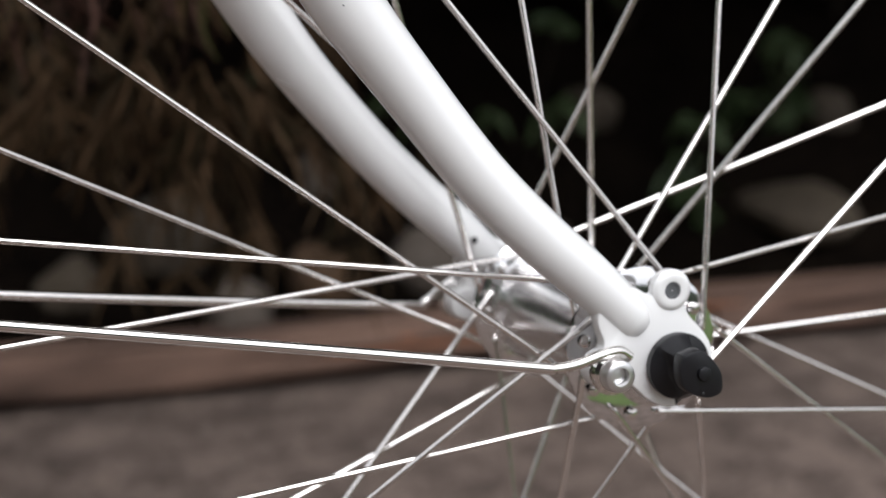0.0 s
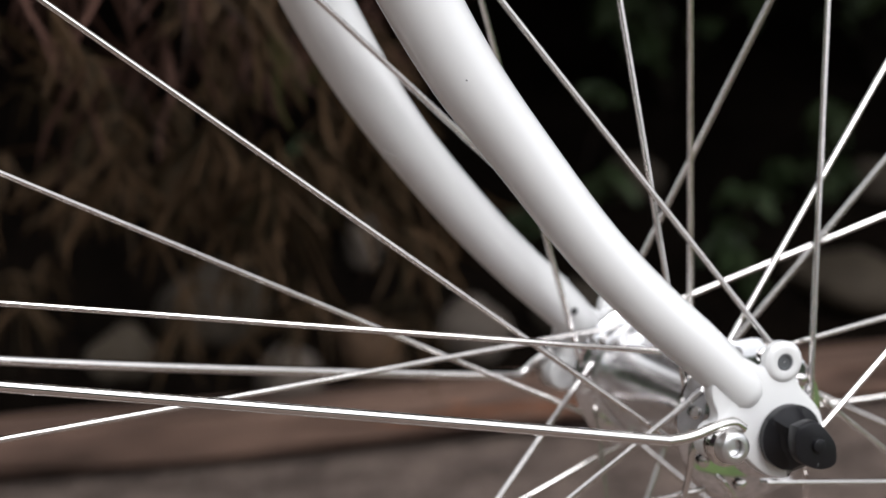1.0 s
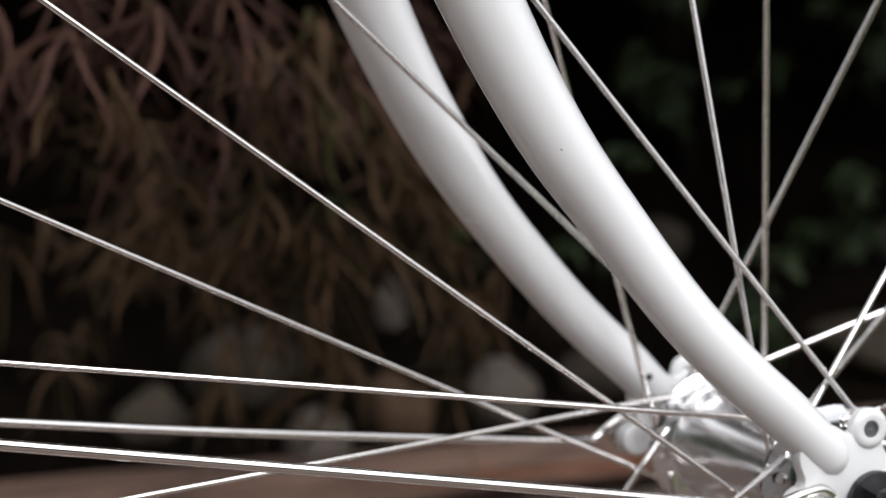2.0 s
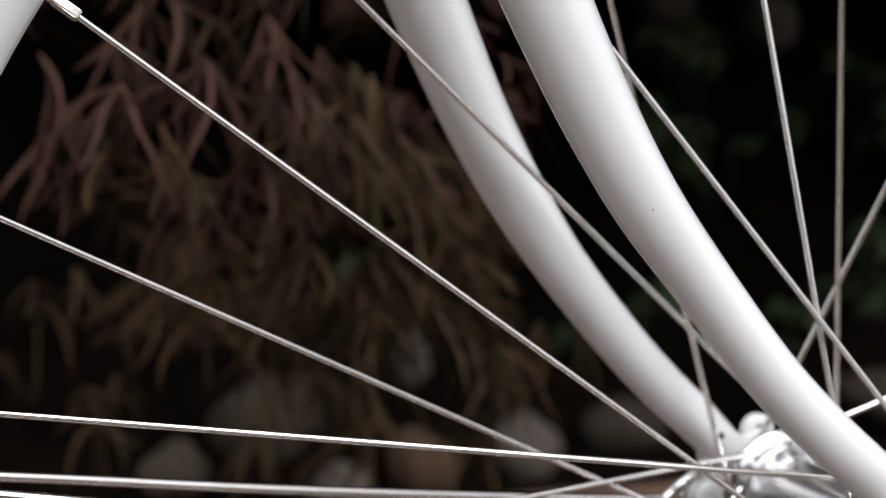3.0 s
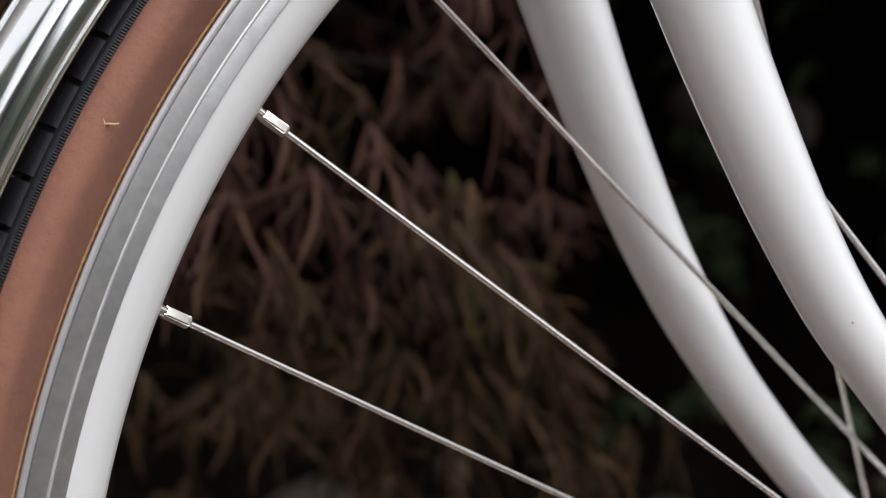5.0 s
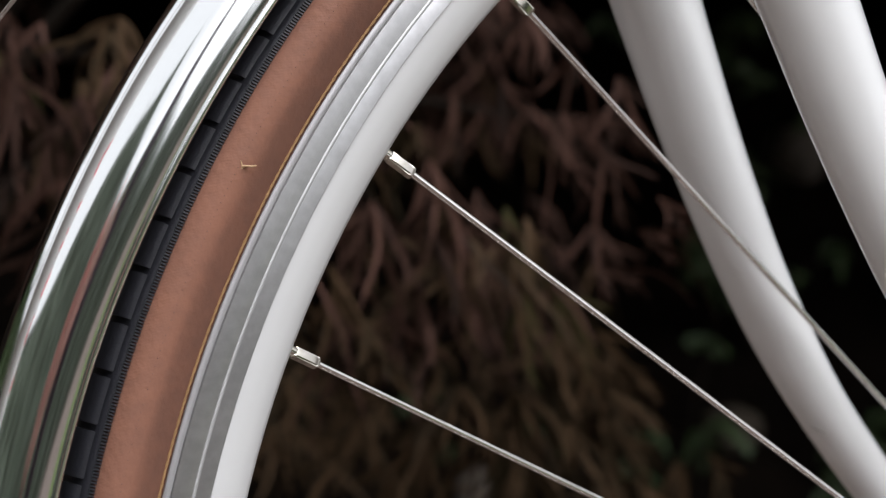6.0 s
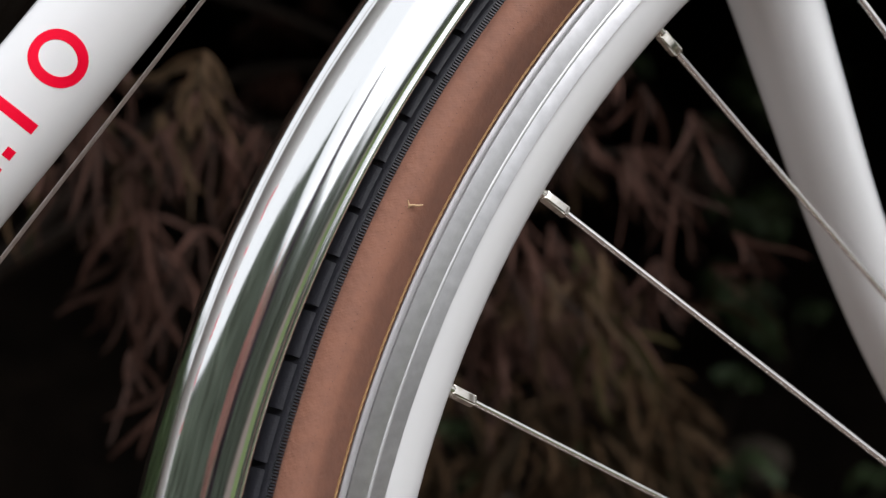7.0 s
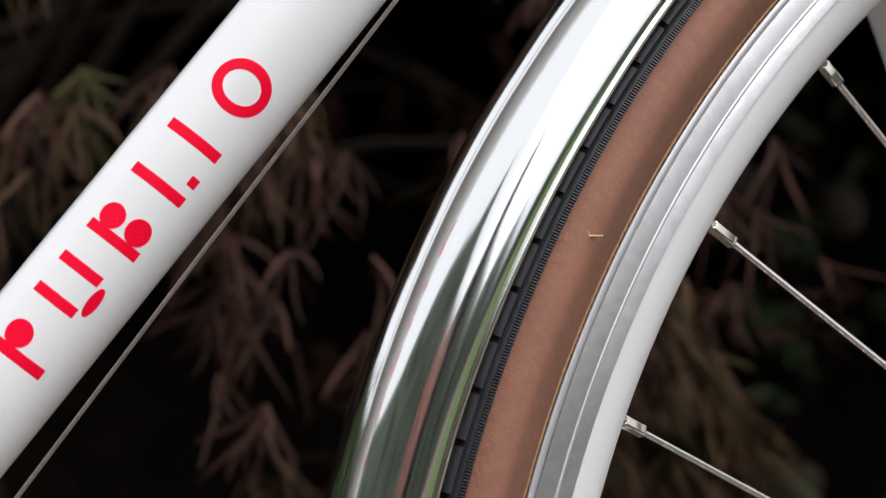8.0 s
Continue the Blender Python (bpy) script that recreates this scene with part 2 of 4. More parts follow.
def revolve(profile, steps, start=0.0, end=360.0, closed=True, centre=AXLE, bm=None):
    """Sweep a profile of (y, radius) about the axle."""
    bm = bm or bmesh.new()
    full = abs(end - start - 360) < 1e-6
    rings = []
    for i in range(steps if full else steps + 1):
        a = radians(start + (end - start) * i / steps)
        rings.append([bm.verts.new((centre[0] + r * math.cos(a), centre[1] + y, centre[2] + r * math.sin(a))) for y, r in profile])
    n = len(profile)
    for i in range(steps):
        p, q = rings[i], rings[(i + 1) % len(rings)]
        for k in range(n if closed else n - 1):
            bm.faces.new((p[k], p[(k + 1) % n], q[(k + 1) % n], q[k]))
    if closed and not full:
        bm.faces.new(rings[0])
        bm.faces.new(rings[-1][::-1])
    return bm


def tube(points, radii, sides=12, bm=None, flat=1.0, caps=True):
    """Sweep a ring along points; the radii follow, and flat squeezes the ring across."""
    bm = bm or bmesh.new()
    pts = [Vector(p) for p in points]
    if not isinstance(radii, (list, tuple)):
        radii = [radii] * len(pts)
    side = None
    rings = []
    for i, p in enumerate(pts):
        d = (pts[min(i + 1, len(pts) - 1)] - pts[max(i - 1, 0)]).normalized()
        if side is None:
            side = d.cross(Vector((0, 1, 0)))
            if side.length < 1e-3:
                side = d.cross(Vector((1, 0, 0)))
        side = (side - d * side.dot(d)).normalized()
        up = d.cross(side)
        rings.append([bm.verts.new(p + (side * math.cos(t) + up * math.sin(t) * flat) * radii[i])
                      for t in (2 * math.pi * k / sides for k in range(sides))])
    for a, b in zip(rings, rings[1:]):
        for k in range(sides):
            bm.faces.new((a[k], a[(k + 1) % sides], b[(k + 1) % sides], b[k]))
    if caps:
        bm.faces.new(rings[0][::-1])
        bm.faces.new(rings[-1])
    return bm


def smooth_path(keys, n):
    """Points along a smooth curve through the keys (Catmull-Rom); keys may carry more numbers than three."""
    ks = [np.array(k, float) for k in keys]
    ks = [2 * ks[0] - ks[1]] + ks + [2 * ks[-1] - ks[-2]]
    out = []
    for i in range(1, len(ks) - 2):
        for j in range(n):
            t = j / n
            a, b, c, d = ks[i - 1:i + 3]
            out.append(0.5 * (2 * b + (c - a) * t + (2 * a - 5 * b + 4 * c - d) * t * t + (3 * b - a - 3 * c + d) * t ** 3))
    out.append(ks[-2])
    return out


def slab(outline, y0, y1, bevel=0.0, bm=None):
    """A plate with an outline of (x, z), from y0 to y1, with a bevelled rim on both faces."""
    bm = bm or bmesh.new()
    c = Vector((sum(p[0] for p in outline) / len(outline), sum(p[1] for p in outline) / len(outline)))
    n = len(outline)
    rings = []
    s = 1 if y1 > y0 else -1
    for y, inset in ((y0, bevel), (y0 + s * bevel * 0.3, bevel * 0.3), (y0 + s * bevel, 0), (y1 - s * bevel, 0), (y1 - s * bevel * 0.3, bevel * 0.3), (y1, bevel)):
        ring = []
        for i in range(n):
            p = Vector(outline[i])
            t = (Vector(outline[(i + 1) % n]) - Vector(outline[i - 1])).normalized()
            nrm = Vector((t.y, -t.x))
            if nrm.dot(p - c) < 0:
                nrm = -nrm
            q = p - nrm * inset
            ring.append(bm.verts.new((q.x, y, q.y)))
        rings.append(ring)
    for a, b in zip(rings, rings[1:]):
        for k in range(n):
            bm.faces.new((a[k], a[(k + 1) % n], b[(k + 1) % n], b[k]))
    bm.faces.new(rings[0][::-1])
    bm.faces.new(rings[-1])
    return bm


def disc(centre, radius, y0, y1, bevel=0.0003, sides=28, bm=None):
    return slab([(centre[0] + radius * math.cos(2 * math.pi * k / sides), centre[1] + radius * math.sin(2 * math.pi * k / sides))
                 for k in range(sides)], y0, y1, bevel, bm)


# ---- bicycle: it leans away on its stand ----
LEAN = Matrix.Rotation(-radians(5.5), 4, "X")
bicycle = thing("bicycle", "white city bicycle with chrome mudguard and tan tyres", "bicycle", m=LEAN)

# rim: white box section with machined tracks
half = [(0.0, 0.2977), (0.0046, 0.2980), (0.0071, 0.2995), (0.0092, 0.3031), (0.0104, 0.3072), (0.0106, 0.3150), (0.0104, 0.3200), (0.0092, 0.3205), (0.0086, 0.3170)]
rim = part("rim", revolve([(-y, r) for y, r in half] + [(y, r) for y, r in half[:0:-1]], 240), WHITE_RIM, bicycle, "white enamelled alloy rim")
for s in (-1, 1):
    track = part("brake_track", revolve([(s * 0.0100, 0.3092), (s * 0.0108, 0.3093), (s * 0.01116, 0.30945), (s * 0.01118, 0.3096), (s * 0.01118, 0.3132), (s * 0.01110, 0.3134),
                                         (s * 0.01110, 0.3142), (s * 0.01118, 0.3144), (s * 0.01118, 0.3190), (s * 0.01114, 0.3193), (s * 0.0108, 0.3196), (s * 0.0100, 0.3197)], 240),
                 TRACK, rim, "worn silver machined braking surface")
    part("track_bead", revolve([(s * 0.0107, 0.3133), (s * 0.01116, 0.31335), (s * 0.01132, 0.3136), (s * 0.01132, 0.3140), (s * 0.01116, 0.31425), (s * 0.0107, 0.3143)], 240), TRACK_LINE, track, "bright raised line round the track")
    part("rim_lip", revolve([(s * 0.0098, 0.3197), (s * 0.0110, 0.3197), (s * 0.01120, 0.3202), (s * 0.01112, 0.3211), (s * 0.0108, 0.3215), (s * 0.0098, 0.3215)], 240), LIP, rim, "pale rounded lip of the rim")

# tyre: tan sidewalls, black tread
side_profile = [(0.0084, 0.3175), (0.0100, 0.3216), (0.0118, 0.3238), (0.0142, 0.3280), (0.0157, 0.3318), (0.0156, 0.3346), (0.0140, 0.3374), (0.0118, 0.3394), (0.0085, 0.3412)]
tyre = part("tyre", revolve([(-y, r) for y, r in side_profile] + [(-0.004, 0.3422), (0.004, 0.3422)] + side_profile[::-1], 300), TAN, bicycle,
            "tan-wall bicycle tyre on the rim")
cap = [(0.0120, 0.3402), (0.0119, 0.3407), (0.0106, 0.3419), (0.0085, 0.3430), (0.0045, 0.3444)]
tread = part("tread", revolve([(-y, r) for y, r in cap] + [(y, r) for y, r in cap[::-1]] + [(0.008, 0.3428), (-0.008, 0.3428)], 300), RUBBER, tyre, "black rubber tread")
for s in (-1, 1):
    part("bead_thread", tube([on_wheel(0.3224, s * 0.0109, 360 * k / 1500) for k in range(1501)], [0.00044 - 0.00020 * (k % 2) for k in range(1501)], 6, caps=False),
         THREAD, tyre, "golden twisted thread along the bead")
# fine ribs at the edge of the tread, on both sides
bm = bmesh.new()
RIBS = 2600
for i in range(RIBS):
    a0 = 360.0 * i / RIBS
    for s in (-1, 1):
        q = [on_wheel(r, s * y, a0 + d) for d in (0.0, 0.072) for y, r in ((0.0122, 0.3388), (0.0130, 0.3390), (0.0124, 0.3405), (0.0112, 0.3405))]
        v = [bm.verts.new(p) for p in q]
        for f in ((0, 1, 5, 4), (1, 2, 6, 5), (2, 3, 7, 6), (0, 3, 2, 1), (4, 5, 6, 7)):
            bm.faces.new([v[k] for k in f])
tagged(part("tread_ribs", bm, RUBBER, tyre, "fine black ribs along the tread's edge", smooth=False), kind="stuff")
# tread blocks between the slots
BLOCKS = 158
pitch = 360.0 / BLOCKS
bm = bmesh.new()
block_profile = [(-0.0109, 0.3420), (-0.0106, 0.3430), (-0.0099, 0.3440), (-0.0080, 0.3452), (-0.0040, 0.3467), (0.0, 0.3471),
                 (0.0040, 0.3467), (0.0080, 0.3452), (0.0099, 0.3440), (0.0106, 0.3430), (0.0109, 0.3420)]
revolve(block_profile, 2, 142.72 + 0.15, 142.72 + pitch - 0.15, closed=True, bm=bm)
block_mesh = to_mesh("tread_block", bm, RUBBER)
for i in range(BLOCKS):
    part("tread_block", block_mesh, None, tyre, m=turned(pitch * i))
# rows of tiny moulded dots on the sidewalls
bm = bmesh.new()
for i in range(1050):
    for s in (-1, 1):
        c = on_wheel(0.3334, s * 0.01545, 0.343 * i)
        v = [bm.verts.new(c + Vector((dx, -0.0 + s * dy, dz))) for dx, dy, dz in ((-0.00022, 0, -0.00022), (0.00022, 0, -0.00022), (0.00022, 0, 0.00022), (-0.00022, 0, 0.00022), (0, 0.0004, 0))]
        for k in range(4):
            bm.faces.new((v[k], v[(k + 1) % 4], v[4]))
tagged(part("moulded_dots", bm, TAN_DARK, tyre, "row of fine moulded dots"), kind="stuff")
# small moulding nib on the sidewall
nib = on_wheel(0.3326, -0.0157, 148.4)
part("rubber_nib", tube([nib, nib + Vector((0.0006, -0.0004, 0.0001)), nib + Vector((0.0022, -0.0009, -0.0001)), nib + Vector((0.0034, -0.0008, 0.0))], [0.0004, 0.0003, 0.00028, 0.0002], 8),
     HAIRM, tyre, "pale rubber moulding nib")
part("rubber_nib", tube([nib + Vector((-0.0003, 0, 0.0016)), nib, nib + Vector((-0.0002, 0, -0.0006))], [0.00012, 0.0003, 0.0002], 6), HAIRM, tyre)

# hub
HUB_AT = AXLE + Vector((-0.0006, 0, 0.0008))
flange = [(-0.0400, 0.0060), (-0.0396, 0.0105), (-0.0385, 0.0112), (-0.0376, 0.0133), (-0.03752, 0.0150), (-0.03735, 0.0175), (-0.03708, 0.0202), (-0.03672, 0.0225), (-0.0365, 0.0236), (-0.0362, 0.0246), (-0.0350, 0.0246), (-0.0341, 0.0236), (-0.0336, 0.0180), (-0.0336, 0.0060)]
hub = part("hub", revolve([(-0.0345, 0.0200), (-0.0334, 0.0186), (-0.0312, 0.0172), (-0.0265, 0.0165), (-0.0150, 0.0161), (0.0, 0.0160), (0.0150, 0.0161), (0.0265, 0.0165), (0.0312, 0.0172), (0.0334, 0.0186), (0.0345, 0.0200)], 96, closed=False, centre=HUB_AT),
           SATIN, bicycle, "polished alloy front hub")
for s in (-1, 1):
    part("flange", revolve([(-s * y, r) for y, r in flange], 96, centre=HUB_AT), ALLOY, hub, "mirror-bright drilled hub flange")
for s in (-1, 1):
    part("locknut", disc((0, HUB_Z), 0.0078, s * 0.0395, s * 0.0502, 0.0006, 24), STEEL, hub, "steel axle locknut")
    part("axle_cap", disc((0, HUB_Z), 0.0116, s * 0.0462, s * 0.0501, 0.0005, 32), ALLOY, hub, "bright axle end cap")
    part("dust_cap", revolve([(s * 0.0390, 0.0078), (s * 0.0415, 0.0078), (s * 0.0415, 0.0098), (s * 0.0392, 0.0108)], 40), ALLOY, hub)
part("skewer", tube([(0, -0.066, HUB_Z), (0, 0.068, HUB_Z)], 0.0025, 14), STEEL, hub, "steel skewer through the axle")

# spokes: thirty-two, laced over three crosses; each nipple sits a little off its even place
RIM_R, HOLE_R, PHASE = 0.2980, 0.0199, 143.5
LACING = (  # offset on the rim, sense, side, angle gained at the hub, turn of the nipple's flats, play of the eight
    (0.0, 1, -1, -0.9, -24, (0.04, 0.14, 0.38, 0.37, 0.13, -0.08, -0.22, -0.50)),
    (11.25, 1, 1, 1.9, -20, (0.16, 0.34, 0.45, 0.0, -0.14, 0.16, -0.18, -0.42)),
    (-11.25, -1, 1, 3.3, 45, (-0.11, -0.32, -1.21, 0.0, 0.0, -0.19, 0.02, 0.15)),
    (22.5, -1, -1, -0.1, 45, (-0.16, -1.28, -0.70, 0.38, -0.15, 0.90, 0.53, -0.14)),
)
for offset, sense, side, gain, flats, play in LACING:
    for k in range(8):
        at = PHASE + offset + 45 * k
        nip = on_wheel(RIM_R, side * 0.0003, at + play[k])
        hole = on_wheel(HOLE_R, 0.0362 * side if side < 0 else 0.0355, at + sense * 67.5 + gain) + HUB_AT - AXLE
        out = Vector((0, sense * (0.0021 if side < 0 else 0.0015), 0))
        shaft = hole + out
        d = (nip - shaft).normalized()
        turn_in = [hole - out * 0.95, hole - out * 0.2, hole + out * 0.55, shaft + d * 0.0006 - out * 0.12, shaft + d * 0.0016, shaft + d * 0.004]
        wire = tube(turn_in + [shaft + d * 0.05, nip - d * 0.004], 0.00095, 10)
        tube([hole - out * 1.35, hole - out * 1.15, hole - out * 0.8], [0.0011, 0.0019, 0.0019], 10, bm=wire)
        spoke = part("spoke", wire, STEEL, bicycle)
        # nipple: collar at the rim, then flats, with a chamfered tip
        nb = tube([nip + d * 0.0034, nip - d * 0.0022, nip - d * 0.0026], [0.0018, 0.0018, 0.0016], 16)
        tube([nip - d * 0.0020, nip - d * 0.0029, nip - d * 0.0092, nip - d * 0.0101, nip - d * 0.0104], [0.0017, 0.00212, 0.00208, 0.0017, 0.0012], 4, bm=nb)
        bmesh.ops.rotate(nb, cent=nip, matrix=Matrix.Rotation(radians(flats), 3, d), verts=nb.verts)
        bmesh.ops.bevel(nb, geom=[e for e in nb.edges if e.calc_length() > 0.005], offset=0.00042, segments=2, affect="EDGES")
        part("nipple", nb, NICKEL, spoke, "plated spoke nipple")

# fork: two raked blades, tapered towards the dropouts
FOOT = [(-0.0112, 0.0522, 0.3585, 0.0062), (-0.0158, 0.0518, 0.3639, 0.0070), (-0.0255, 0.0507, 0.3742, 0.0077)]
NEAR_BLADE = FOOT + [(-0.0384, 0.0492, 0.3872, 0.0080), (-0.0543, 0.0470, 0.4059, 0.0083), (-0.0726, 0.0445, 0.4327, 0.0088), (-0.0881, 0.0436, 0.4560, 0.0098), (-0.1007, 0.0432, 0.4800, 0.0106),
                     (-0.1118, 0.0430, 0.5055, 0.0115), (-0.1214, 0.0427, 0.5300, 0.0123), (-0.1300, 0.0425, 0.5540, 0.0131), (-0.1468, 0.0420, 0.6000, 0.0146), (-0.1685, 0.0418, 0.6600, 0.0155),
                     (-0.1890, 0.0418, 0.7200, 0.0155)]
FAR_BLADE = FOOT + [(-0.0388, 0.0488, 0.3872, 0.0080), (-0.0562, 0.0447, 0.4059, 0.0083), (-0.0781, 0.0388, 0.4327, 0.0088), (-0.0933, 0.0356, 0.4560, 0.0098), (-0.1060, 0.0331, 0.4800, 0.0106),
                    (-0.1168, 0.0313, 0.5055, 0.0115), (-0.1257, 0.0302, 0.5300, 0.0123), (-0.1333, 0.0297, 0.5540, 0.0131), (-0.1470, 0.0310, 0.6000, 0.0146), (-0.1685, 0.0385, 0.6600, 0.0155),
                    (-0.1890, 0.0418, 0.7200, 0.0155)]


def blend(a, b, k):
    h = max(k - abs(a - b), 0.0) / k
    return min(a, b) - h * h * k * 0.25


def capsule(p, a, b, r):
    ab, ap = b - a, p - a
    t = min(1, max(0, ap.dot(ab) / ab.length_squared))
    return (ap - ab * t).length - r


def plate_edge():
    """Outline of a dropout: a round end, a neck to the blade and two ears for the eyelets."""
    V = lambda x, z: Vector((x, z))
    o = V(-0.0050, 0.3505)
    pts = []
    for i in range(144):
        w = 2 * math.pi * i / 144
        u = V(math.cos(w), math.sin(w))
        lo = 0.002
        while lo < 0.05:
            p = o + u * lo
            d = (p - V(0, HUB_Z)).length - 0.0128
            d = blend(d, capsule(p, V(-0.004, 0.349), V(-0.0150, 0.3610), 0.0088), 0.008)
            d = blend(d, capsule(p, V(-0.005, 0.350), V(-0.0210, 0.3470), 0.0048), 0.007)
            d = blend(d, capsule(p, V(-0.002, 0.353), V(0.0000, 0.3640), 0.0040), 0.007)
            d = max(d, -capsule(p, V(0.0046, 0.340), V(0.0066, 0.325), 0.0046))
            if d > 0:
                break
            lo += 0.0001
        pts.append(tuple(o + u * lo))
    return pts


outline = plate_edge()
EYE, BOLT = (0.0, 0.3668), (-0.0220, 0.3465)
for s in (-1, 1):
    path = smooth_path([(x, s * y, z, r) for x, y, z, r in (NEAR_BLADE if s < 0 else FAR_BLADE)], 5)
    head = path[0][:3]
    tip = Vector(path[0][:3]) - (Vector(path[1][:3]) - Vector(path[0][:3])).normalized() * 0.0042
    blade = part("fork_blade", tube([tip + (Vector(head) - tip) * 0.0, tip + (Vector(head) - tip) * 0.35] + [p[:3] for p in path], [0.0022, 0.0046] + [float(p[3]) for p in path], 32),
                 WHITE, bicycle, "glossy white raked fork blade")
    drop = part("dropout", slab(outline, s * 0.0505, s * 0.0560, 0.0011), WHITE, blade, "white painted fork end plate")
    part("eyelet", revolve([(s * 0.0526, 0.0024), (s * 0.0526, 0.0052), (s * 0.0532, 0.0060), (s * 0.0558, 0.0061), (s * 0.0567, 0.0053), (s * 0.0571, 0.0042), (s * 0.0568, 0.0026), (s * 0.0560, 0.0022)],
                           36, centre=Vector((EYE[0], 0, EYE[1]))), WHITE, blade, "unused white threaded eyelet")
    # shallow plug in the eyelet; shade of a deep bore is its grey
    part("threaded_hole", revolve([(s * 0.0550, 0.0026), (s * 0.0567, 0.0025), (s * 0.0567, 0.0019), (s * 0.0563, 0.0018), (s * 0.0563, 0.0002)], 24, closed=False, centre=Vector((EYE[0], 0, EYE[1]))), BORE, blade, "shallow plug, dark grey for the shade inside the bore")
    part("eyelet", revolve([(s * 0.0500, 0.0023), (s * 0.0500, 0.0050), (s * 0.0507, 0.0056), (s * 0.0560, 0.0056), (s * 0.0567, 0.0050), (s * 0.0567, 0.0023)],
                           32, centre=Vector((BOLT[0], 0, BOLT[1]))), WHITE, blade)
    # flat disc on the blade; the vent hole's inner shade is its colour
    vent = Vector((-0.0205, s * 0.0425, 0.3693))
    part("vent_hole", disc((vent.x, vent.z), 0.0012, s * 0.0428, s * 0.0432, 0.0001, 16), DARK, blade, "small dark disc that stands for a vent hole")
    # bright springs and cups seen behind the plate
    part("axle_washer", revolve([(s * 0.0440, 0.0105), (s * 0.0440, 0.0150), (s * 0.0452, 0.0153), (s * 0.0466, 0.0130), (s * 0.0466, 0.0105)], 40), ALLOY, hub, "bright axle washer")
part("fork_crown", tube(smooth_path([(-0.1885, -0.0418, 0.715), (-0.1930, -0.0330, 0.732), (-0.1945, 0.0, 0.738), (-0.1930, 0.0330, 0.732), (-0.1885, 0.0418, 0.715)], 5), 0.0158, 20), WHITE, bicycle)

# paint chip and scuff on the blades
part("paint_chip", tube([(-0.0914, -0.0527, 0.4553), (-0.0910, -0.0529, 0.4549)], [0.0002, 0.00016], 6), CHIP, bicycle, "tiny dark paint chip")
part("scuff", tube([(-0.0872, 0.0342, 0.4302), (-0.0856, 0.0338, 0.4290), (-0.0841, 0.0335, 0.4281), (-0.0818, 0.0329, 0.4268)], [0.0001, 0.00025, 0.00025, 0.0001], 8), SCUFF, bicycle, "faint grey scuff in the paint")

# black nut on the skewer
nut_body = revolve([(-0.0562, 0.0002), (-0.0562, 0.0088), (-0.0566, 0.0095), (-0.0590, 0.0097), (-0.0600, 0.0095), (-0.0608, 0.0090), (-0.0618, 0.0084), (-0.0632, 0.0076), (-0.0648, 0.0069), (-0.0668, 0.0062), (-0.0690, 0.0056), (-0.0690, 0.0002)], 72, closed=False)
for v in nut_body.verts:  # two scoops for finger and thumb
    x, z = v.co.x, v.co.z - HUB_Z
    for at in (197, 17):
        off = (math.degrees(math.atan2(z, x)) - at + 180) % 360 - 180
        if v.co.y < -0.0593 and abs(off) < 62:
            k = 1 - 0.48 * min(1.0, (-0.0593 - v.co.y) / 0.0016) * (1 - (off / 62) ** 4)
            v.co.x, v.co.z = x * k, HUB_Z + z * k
nut = part("skewer_nut", nut_body, PLASTIC, bicycle, "black plastic locking skewer nut with finger scoops")
wing = [(-0.0058, 0.3517), (-0.0015, 0.3526), (0.0016, 0.3515), (0.0058, 0.3462), (0.0066, 0.3425), (0.0062, 0.3395), (0.0040, 0.3383), (0.0005, 0.3384), (-0.0045, 0.3408), (-0.0066, 0.3440), (-0.0068, 0.3490)]
wing = [tuple(p) for p in smooth_path(wing + wing[:1], 3)[:-1]]
part("wing", slab(wing, -0.0675, -0.0722, 0.0007), PLASTIC, nut, "flat wing of the nut")
part("neck", slab([(x * 0.62, HUB_Z + (z - HUB_Z) * 0.80) for x, z in wing], -0.0600, -0.0680, 0.0004), PLASTIC, nut)
part("pin", disc((0.0004, HUB_Z + 0.0006), 0.0021, -0.0715, -0.0733, 0.0005, 20), PLASTIC, nut, "round pin in the wing")
# flush dark spot, with the shade of a tiny dimple in its colour
part("dimple", disc((0.0001, HUB_Z - 0.0052), 0.0005, -0.0718, -0.07225, 0.0001, 10), DARK, nut)
part("clamp_lever", tube([(0, 0.056, HUB_Z), (0, 0.066, HUB_Z), (-0.004, 0.073, HUB_Z - 0.004), (-0.012, 0.075, HUB_Z + 0.03)], [0.008, 0.008, 0.006, 0.004], 16), ALLOY, bicycle, "quick-release clamp lever")

# chrome mudguard with its stays
G0, G1 = 72.0, 200.0
arc = [radians(-106 + 212 * k / 32) for k in range(33)]
outer = [(0.0203 * math.sin(u), 0.3523 + 0.0145 * math.cos(u)) for u in arc]
inner = [(0.0196 * math.sin(u), 0.3523 + 0.0138 * math.cos(u)) for u in arc]


def spring(degrees):
    """How far the mudguard stands off its circle: it opens towards its lower end."""
    return 0.0014 * min(1.0, max(0.0, (degrees - 143.0) / 15.0))


